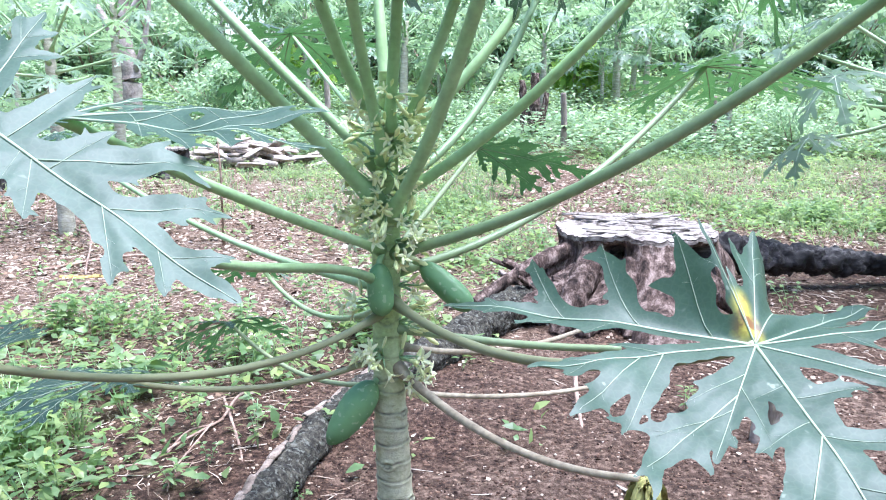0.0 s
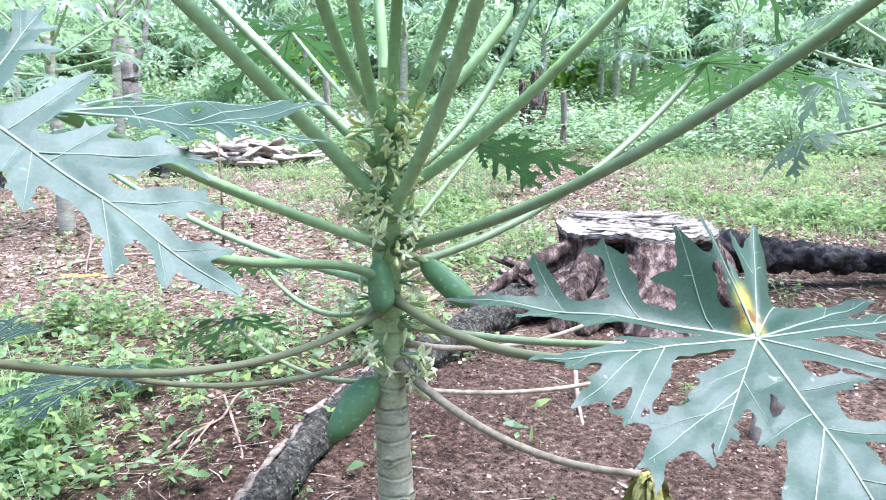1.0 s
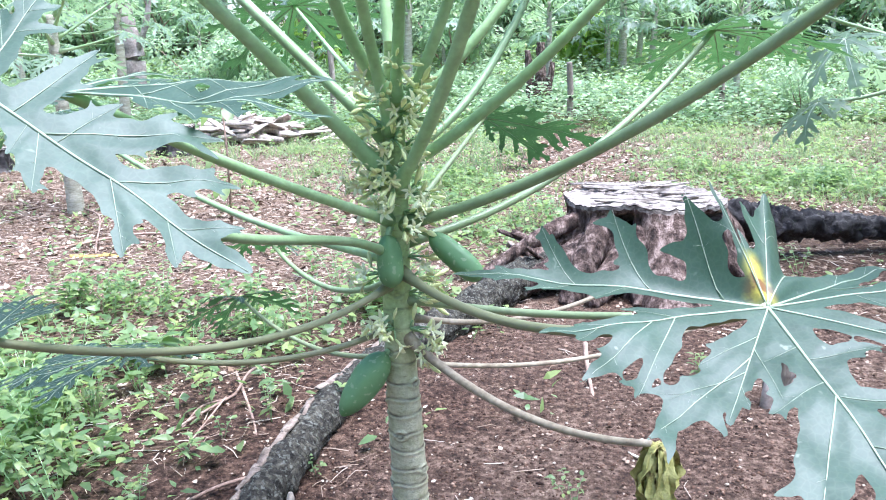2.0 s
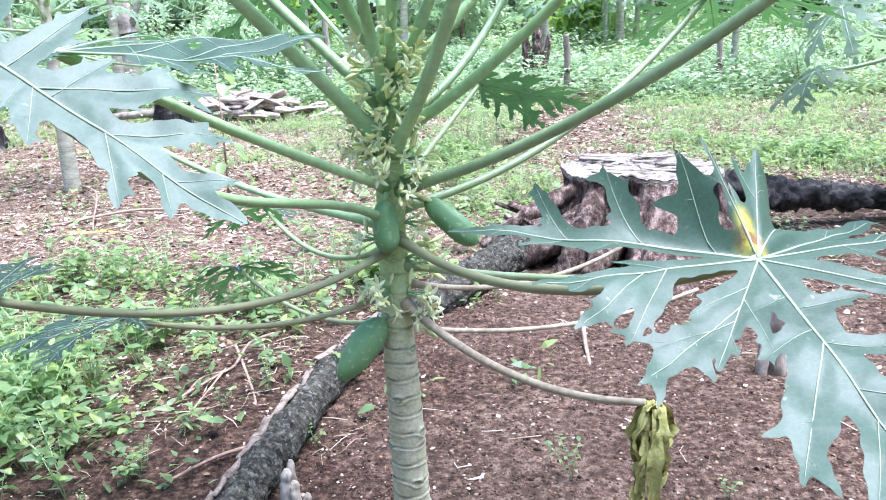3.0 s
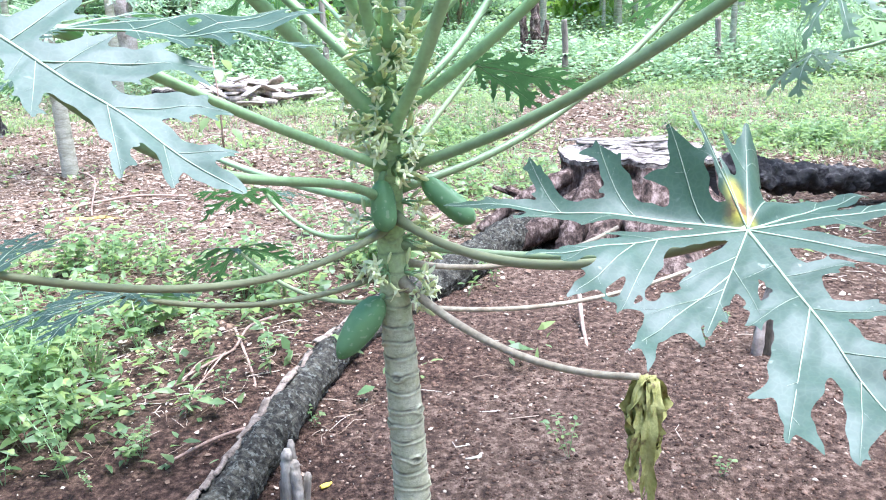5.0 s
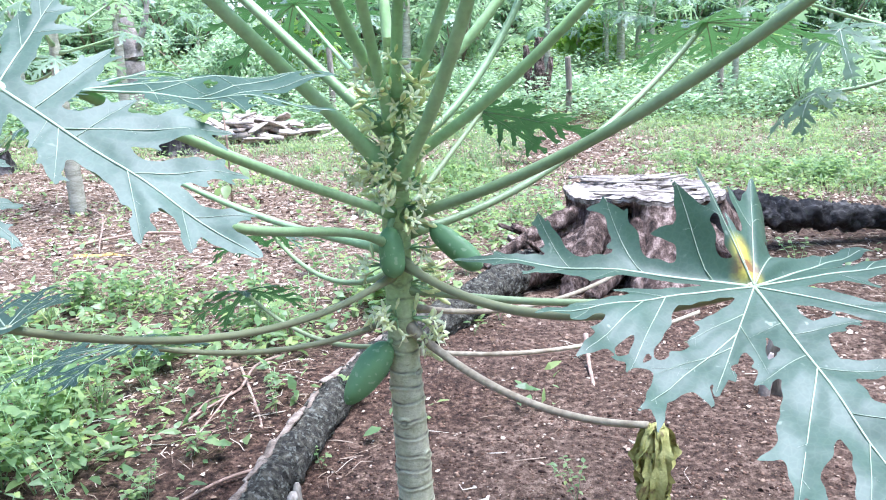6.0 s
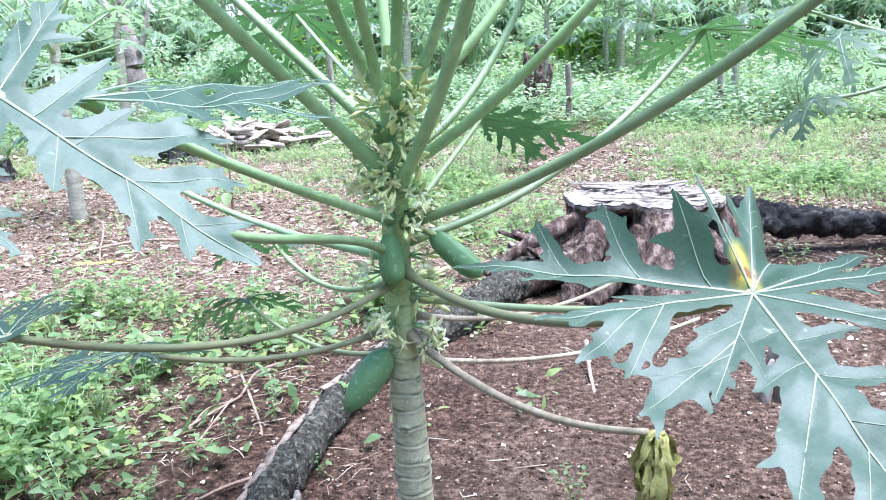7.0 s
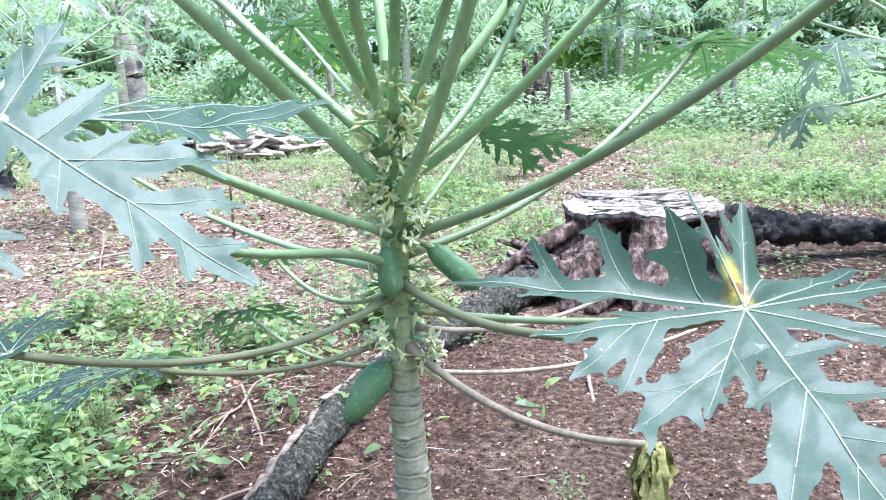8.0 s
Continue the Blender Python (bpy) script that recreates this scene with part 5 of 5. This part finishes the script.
def one_tuft(sh, rng, p):
    for i in range(6):
        a, hh, lean = rng.uniform(0, 6.3), rng.uniform(0.04, 0.14), rng.uniform(0.4, 1.5)
        d, s = Vector((math.cos(a), math.sin(a), 0)), Vector((-math.sin(a), math.cos(a), 0)) * 0.005
        o = p + Vector((rng.gauss(0, 0.04), rng.gauss(0, 0.04), 0))
        q = o + d * lean * hh * 0.3 + Vector((0, 0, hh * 0.6))
        sh.add([o - s, o + s, q + s, q - s, o + d * lean * hh + Vector((0, 0, hh * 0.85))], [(0, 1, 2, 3), (3, 2, 4)])


def one_flake(sh, rng, p):
    L = rng.choice((0.008, 0.012, 0.02, 0.034)) * rng.uniform(0.6, 1.3) * (0.22 + 0.17 * p.y) * (1.15 if p.x < 0.4 and 3.3 < p.y < 8 else 0.9)
    a, w = rng.uniform(0, 6.3), rng.uniform(0.15, 0.45)
    leaf_card(sh, p + Vector((0, 0, rng.uniform(0.001, 0.012))), (math.cos(a), math.sin(a), rng.uniform(-0.1, 0.4)), (rng.gauss(0, 0.55), rng.gauss(0, 0.55), 1), L, L * w)


def one_straw(sh, rng, p):
    L, a = rng.uniform(0.025, 0.13), rng.uniform(0, 6.3)
    d = Vector((math.cos(a), math.sin(a), rng.uniform(-0.02, 0.12))) * L
    q = p + d * 0.5 + Vector((rng.gauss(0, 0.012), rng.gauss(0, 0.012), 0.006))
    r = rng.uniform(0.0007, 0.002) * (0.7 + 0.12 * p.y)
    sh.tube([p + Vector((0, 0, 0.004)), q, p + d], [r, r, r * 0.6], 4)


def one_clod(sh, rng, p):
    r = 0.0018 + 0.0075 * rng.random() ** 4
    turn = Matrix.Rotation(rng.uniform(0, 6.3), 3, "Z") @ Matrix.Diagonal((rng.uniform(0.7, 1.5), 1, rng.uniform(0.5, 1.0)))
    v = [turn @ Vector(q) * r * rng.uniform(0.6, 1.35) + p for q in ((1, 0, 0), (0.3, 0.95, 0.1), (-0.8, 0.6, 0), (-0.8, -0.6, 0), (0.3, -0.95, 0.1), (0.1, 0.1, 0.85), (0, 0, -0.7))]
    sh.add(v, [(0, 1, 5), (1, 2, 5), (2, 3, 5), (3, 4, 5), (4, 0, 5), (1, 0, 6), (2, 1, 6), (3, 2, 6), (4, 3, 6), (0, 4, 6)])


def patchy(x, y):
    return cover(x, y) * (0.15 + 0.85 * smooth_step(-0.25, 0.3, noise.noise((0.9 * x, 0.9 * y, 6.0)))) if y < 16 else cover(x, y)


def litter_keep(x, y):
    if x < 0 and 4.6 < y < 9.5:
        return 1.0
    bare = min(1.0, 1.4 * math.exp(-((x - 0.45) / 1.0) ** 2 - ((y - 2.9) / 1.3) ** 2))
    return (0.35 + 0.65 * smooth_step(-0.2, 0.4, noise.noise((0.9 * x, 0.9 * y, 1.0)) + 0.25)) * (1 - 0.85 * bare)


scatter("low_weeds", 1500, 2.3, 9, 0.75, one_plant, [WEED], "small green weeds sprouting through the litter", "weeds", lambda x, y: cover(x, y) ** 1.1 + (0.02 if x < -0.3 or y > 4.5 else 0.0008))
scatter("undergrowth", 17000, 8.5, 32, 0.8, one_plant, [WEED], "low green weeds covering the ground further back", "weeds", patchy)
scatter("undergrowth", 4200, 14.0, 27, 0.62, one_tall, [BUSH_HAZED], "pale green leafy undergrowth below the far trees", "undergrowth", lambda x, y: smooth_step(-0.7, 0.0, noise.noise((0.5 * x, 0.5 * y, 12.0))) * (1 - bare_patch(x, y)))
scatter("grass", 9500, 6.5, 20, 0.75, one_tuft, [GRASS], "thin pale green grass on the open ground", "grass", lambda x, y: (0.05 if x > 0.5 or y > 11 else 0.006) * (1 - bare_patch(x, y)) ** 2 + 0.94 * cover(x, y) * smooth_step(-0.35, 0.35, noise.noise((1.3 * x + 9, 1.3 * y, 4.0))))
scatter("dry_leaves", 60000, 2.2, 15, 0.7, one_flake, [LIT], "dry leaf bits and chips scattered over the soil", "litter", litter_keep)
scatter("straw", 26000, 2.4, 12, 0.7, one_straw, [LIT], "dry straw and thin twigs on the soil", "litter", lambda x, y: 0.45 * smooth_step(-0.4, 0.3, noise.noise((2.5 * x, 2.5 * y, 14.0))) if -1.6 < x < -0.35 and 2.5 < y < 4.0 else 0.6 * litter_keep(x, y) if y > 4 or x < -0.35 else 0.03)
scatter("soil_clods", 44000, 2.0, 5.2, 0.7, one_clod, [CLOD], "small crumbs of reddish soil", "soil", lambda x, y: 1.0 if -0.7 < x < 1.8 and y < 4.6 else 0.25, True)


# ---------------------------------------------------------------- single sticks and a seedling
def stick(pts, r, label="thin dry stick lying on the soil", name="stick"):
    o = (pts[0][0], pts[0][1], 0.0)
    n = len(pts)
    thing(name, log_shape(local(pts, o), [r * (1 - 0.45 * i / (n - 1)) for i in range(n)], r * 100, 8, 0.12, 6 * n, 20.0), TWIG, o, label, "stick", "sticks on the ground")


stick([(0.56, 3.55, 0.12), (0.55, 3.4, 0.05), (0.54, 3.15, 0.012)], 0.012, "bent dry root sticking out of the soil")
stick([(1.0, 2.85, 0.02), (1.25, 2.9, 0.03), (1.6, 2.95, 0.02)], 0.01)
stick([(0.95, 2.55, 0.02), (1.1, 2.4, 0.03), (1.35, 2.42, 0.02)], 0.007)
stick([(-0.82, 3.62, 0.03), (-0.9, 3.4, 0.07), (-0.94, 3.22, 0.03), (-1.02, 3.08, 0.05), (-1.06, 2.95, 0.02)], 0.007, "pale crooked dry stalk lying on the soil")
stick([(-0.93, 3.24, 0.03), (-1.02, 2.98, 0.05), (-1.12, 2.86, 0.025), (-1.27, 2.77, 0.04), (-1.38, 2.63, 0.02)], 0.006, "pale crooked dry stalk lying on the soil")
stick([(-0.96, 3.2, 0.035), (-0.95, 3.0, 0.06), (-0.99, 2.82, 0.02), (-0.96, 2.66, 0.02)], 0.004, "pale crooked dry stalk lying on the soil")
stick([(-3.0, 5.9, 0.02), (-2.5, 6.2, 0.06), (-2.1, 6.3, 0.03)], 0.013, "dark dry branch lying on the soil")
stick([(-3.35, 7.2, 0.08), (-2.95, 6.6, 0.12), (-2.68, 5.9, 0.05), (-2.62, 5.75, 0.02)], 0.01, "pale dry leaf stalk bent down to the soil")
seedling = new("seedling")
seedling.matrix_basis = pose(-1.95, 6.9, height(-1.95, 6.9))
tagged(seedling, "slender seedling with a few drooping broad leaves", "seedling")
sh = Shape()
sh.tube([(0, 0, -0.02), (0.01, 0, 0.6), (-0.01, 0, 1.15)], [0.011, 0.009, 0.005], 7)
part("stem", sh, TWIG, seedling)
for i in range(13):
    sh = Shape()
    z = (0.22 + 0.05 * i) if i < 9 else 0.9 + 0.06 * (i - 9)
    a = 2.4 * i
    fine_leaf(sh, Vector((0.02 * math.cos(a), 0.02 * math.sin(a), z)) + Vector((math.cos(a), math.sin(a), 0.2)) * 0.1, (math.cos(a), math.sin(a), -0.7), (0.4 * math.cos(a), 0.4 * math.sin(a), 1), 0.16, 0.045)
    sh.tube([(0, 0, z), (0.06 * math.cos(a), 0.06 * math.sin(a), z + 0.02), (0.12 * math.cos(a), 0.12 * math.sin(a), z + 0.02)], [0.003, 0.0025, 0.002], 4, 1)
    part("leaf", sh, [WEED, STALK], seedling)

# single plants and bits that stand out on the soil
SPROUTS = [(0.35, 2.36, 1, 0.5, 20), (0.78, 2.21, 2, 0.5, 80), (-0.96, 2.69, 3, 0.6, 10), (-0.43, 3.09, 0, 0.7, 200), (-0.49, 2.6, 2, 0.6, 40), (0.99, 3.15, 1, 0.6, 150), (-1.03, 3.2, 1, 0.7, 60)]
MORE_SPROUTS = [
           (-0.72, 2.97, 1, 0.6, 300), (-0.87, 2.84, 2, 0.7, 120), (0.04, 5.02, 0, 1.0, 0), (0.2, 4.04, 2, 0.9, 210), (-0.9, 5.11, 0, 1.0, 90), (-0.67, 4.49, 1, 1.1, 330), (-0.5, 4.6, 0, 1.0, 45),
           (-0.3, 4.9, 1, 1.1, 15), (0.75, 6.4, 0, 1.3, 75), (2.0, 4.75, 1, 0.8, 0), (1.0, 3.35, 3, 0.6, 100), (0.25, 9.2, 1, 2.0, 30), (0.5, 9.5, 3, 2.4, 130), (0.1, 9.9, 1, 2.2, 230), (0.7, 9.8, 0, 2.2, 330)]
CLUMP = [
           (-1.5, 2.75, 0, 1.2, 20), (-1.4, 2.45, 0, 1.1, 110), (-1.62, 2.95, 1, 1.2, 220), (-1.3, 2.6, 3, 1.0, 300), (-1.55, 2.5, 1, 1.2, 170), (-1.75, 3.1, 0, 1.3, 65), (-1.45, 3.05, 1, 1.0, 145)]
for x, y, k, s, turn in SPROUTS + MORE_SPROUTS + CLUMP:
    ob = thing("weed", weed_kinds[k], [], (x, y, height(x, y)), "tall narrow-leaved herb beside the path" if s > 1.9 else "leafy green weed growing in the soil", "weed", "weeds on the ground", turn=turn)
    ob.scale = (s, s, s)

OCHRE, ct2, cb2 = mat_base("dry_ochre_leaf", 0.8, 0.2)
ct2.links.new(ramp(ct2, noise_node(ct2, 30.0, 4.0), [(0.3, (0.2, 0.13, 0.04)), (0.7, (0.5, 0.38, 0.12))]), cb2.inputs["Base Color"])
YELLOW, ct3, cb3 = mat_base("yellow_leaf", 0.6)
ct3.links.new(ramp(ct3, noise_node(ct3, 50.0, 4.0), [(0.3, (0.6, 0.42, 0.04)), (0.7, (0.8, 0.62, 0.08))]), cb3.inputs["Base Color"])
PALE, ct4, cb4 = mat_base("pale_wood_chip", 0.8, 0.2)
ct4.links.new(ramp(ct4, noise_node(ct4, 60.0, 4.0), [(0.3, (0.42, 0.36, 0.28)), (0.7, (0.62, 0.56, 0.47))]), cb4.inputs["Base Color"])
dr = random.Random(81)
for x, y, L, w, mat, turn, label, cat in ((-2.66, 5.74, 0.26, 0.09, OCHRE, 20, "curled dry ochre leaf lying on the soil", "leaf"), (-2.5, 5.8, 0.2, 0.06, OCHRE, -15, "curled dry ochre leaf lying on the soil", "leaf"),
                                     (-0.4, 2.25, 0.04, 0.022, YELLOW, 40, "small fallen yellow leaf on the soil", "leaf"), (0.05, 2.36, 0.05, 0.014, PALE, 10, "pale splintered wood chip on the soil", "wood chip"),
                                     (0.07, 2.37, 0.035, 0.01, PALE, 70, "pale splintered wood chip on the soil", "wood chip"), (0.6, 2.7, 0.05, 0.02, PALE, 120, "pale splintered wood chip on the soil", "wood chip"),
                                     (-0.62, 2.75, 0.06, 0.025, OCHRE, 200, "curled dry ochre leaf lying on the soil", "leaf")):
    thing("fallen_leaf" if cat == "leaf" else "wood_chip", slab_shape(dr, L, w, 0.004), mat, (x, y, height(x, y) + 0.004), label, cat, turn=turn)
stick([(-0.62, 2.62, 0.02), (-0.78, 2.5, 0.035), (-0.92, 2.36, 0.02)], 0.008)
stick([(-1.0, 3.5, 0.02), (-0.8, 3.0, 0.03), (-0.72, 2.75, 0.02)], 0.007)
stick([(0.9, 2.35, 0.01), (1.05, 2.25, 0.03), (1.25, 2.3, 0.015), (1.3, 2.45, 0.01)], 0.005, "thin curved vine on the soil", "vine")
stick([(1.35, 2.75, 0.01), (1.2, 2.6, 0.02), (1.28, 2.45, 0.015)], 0.005, "thin curved vine on the soil", "vine")
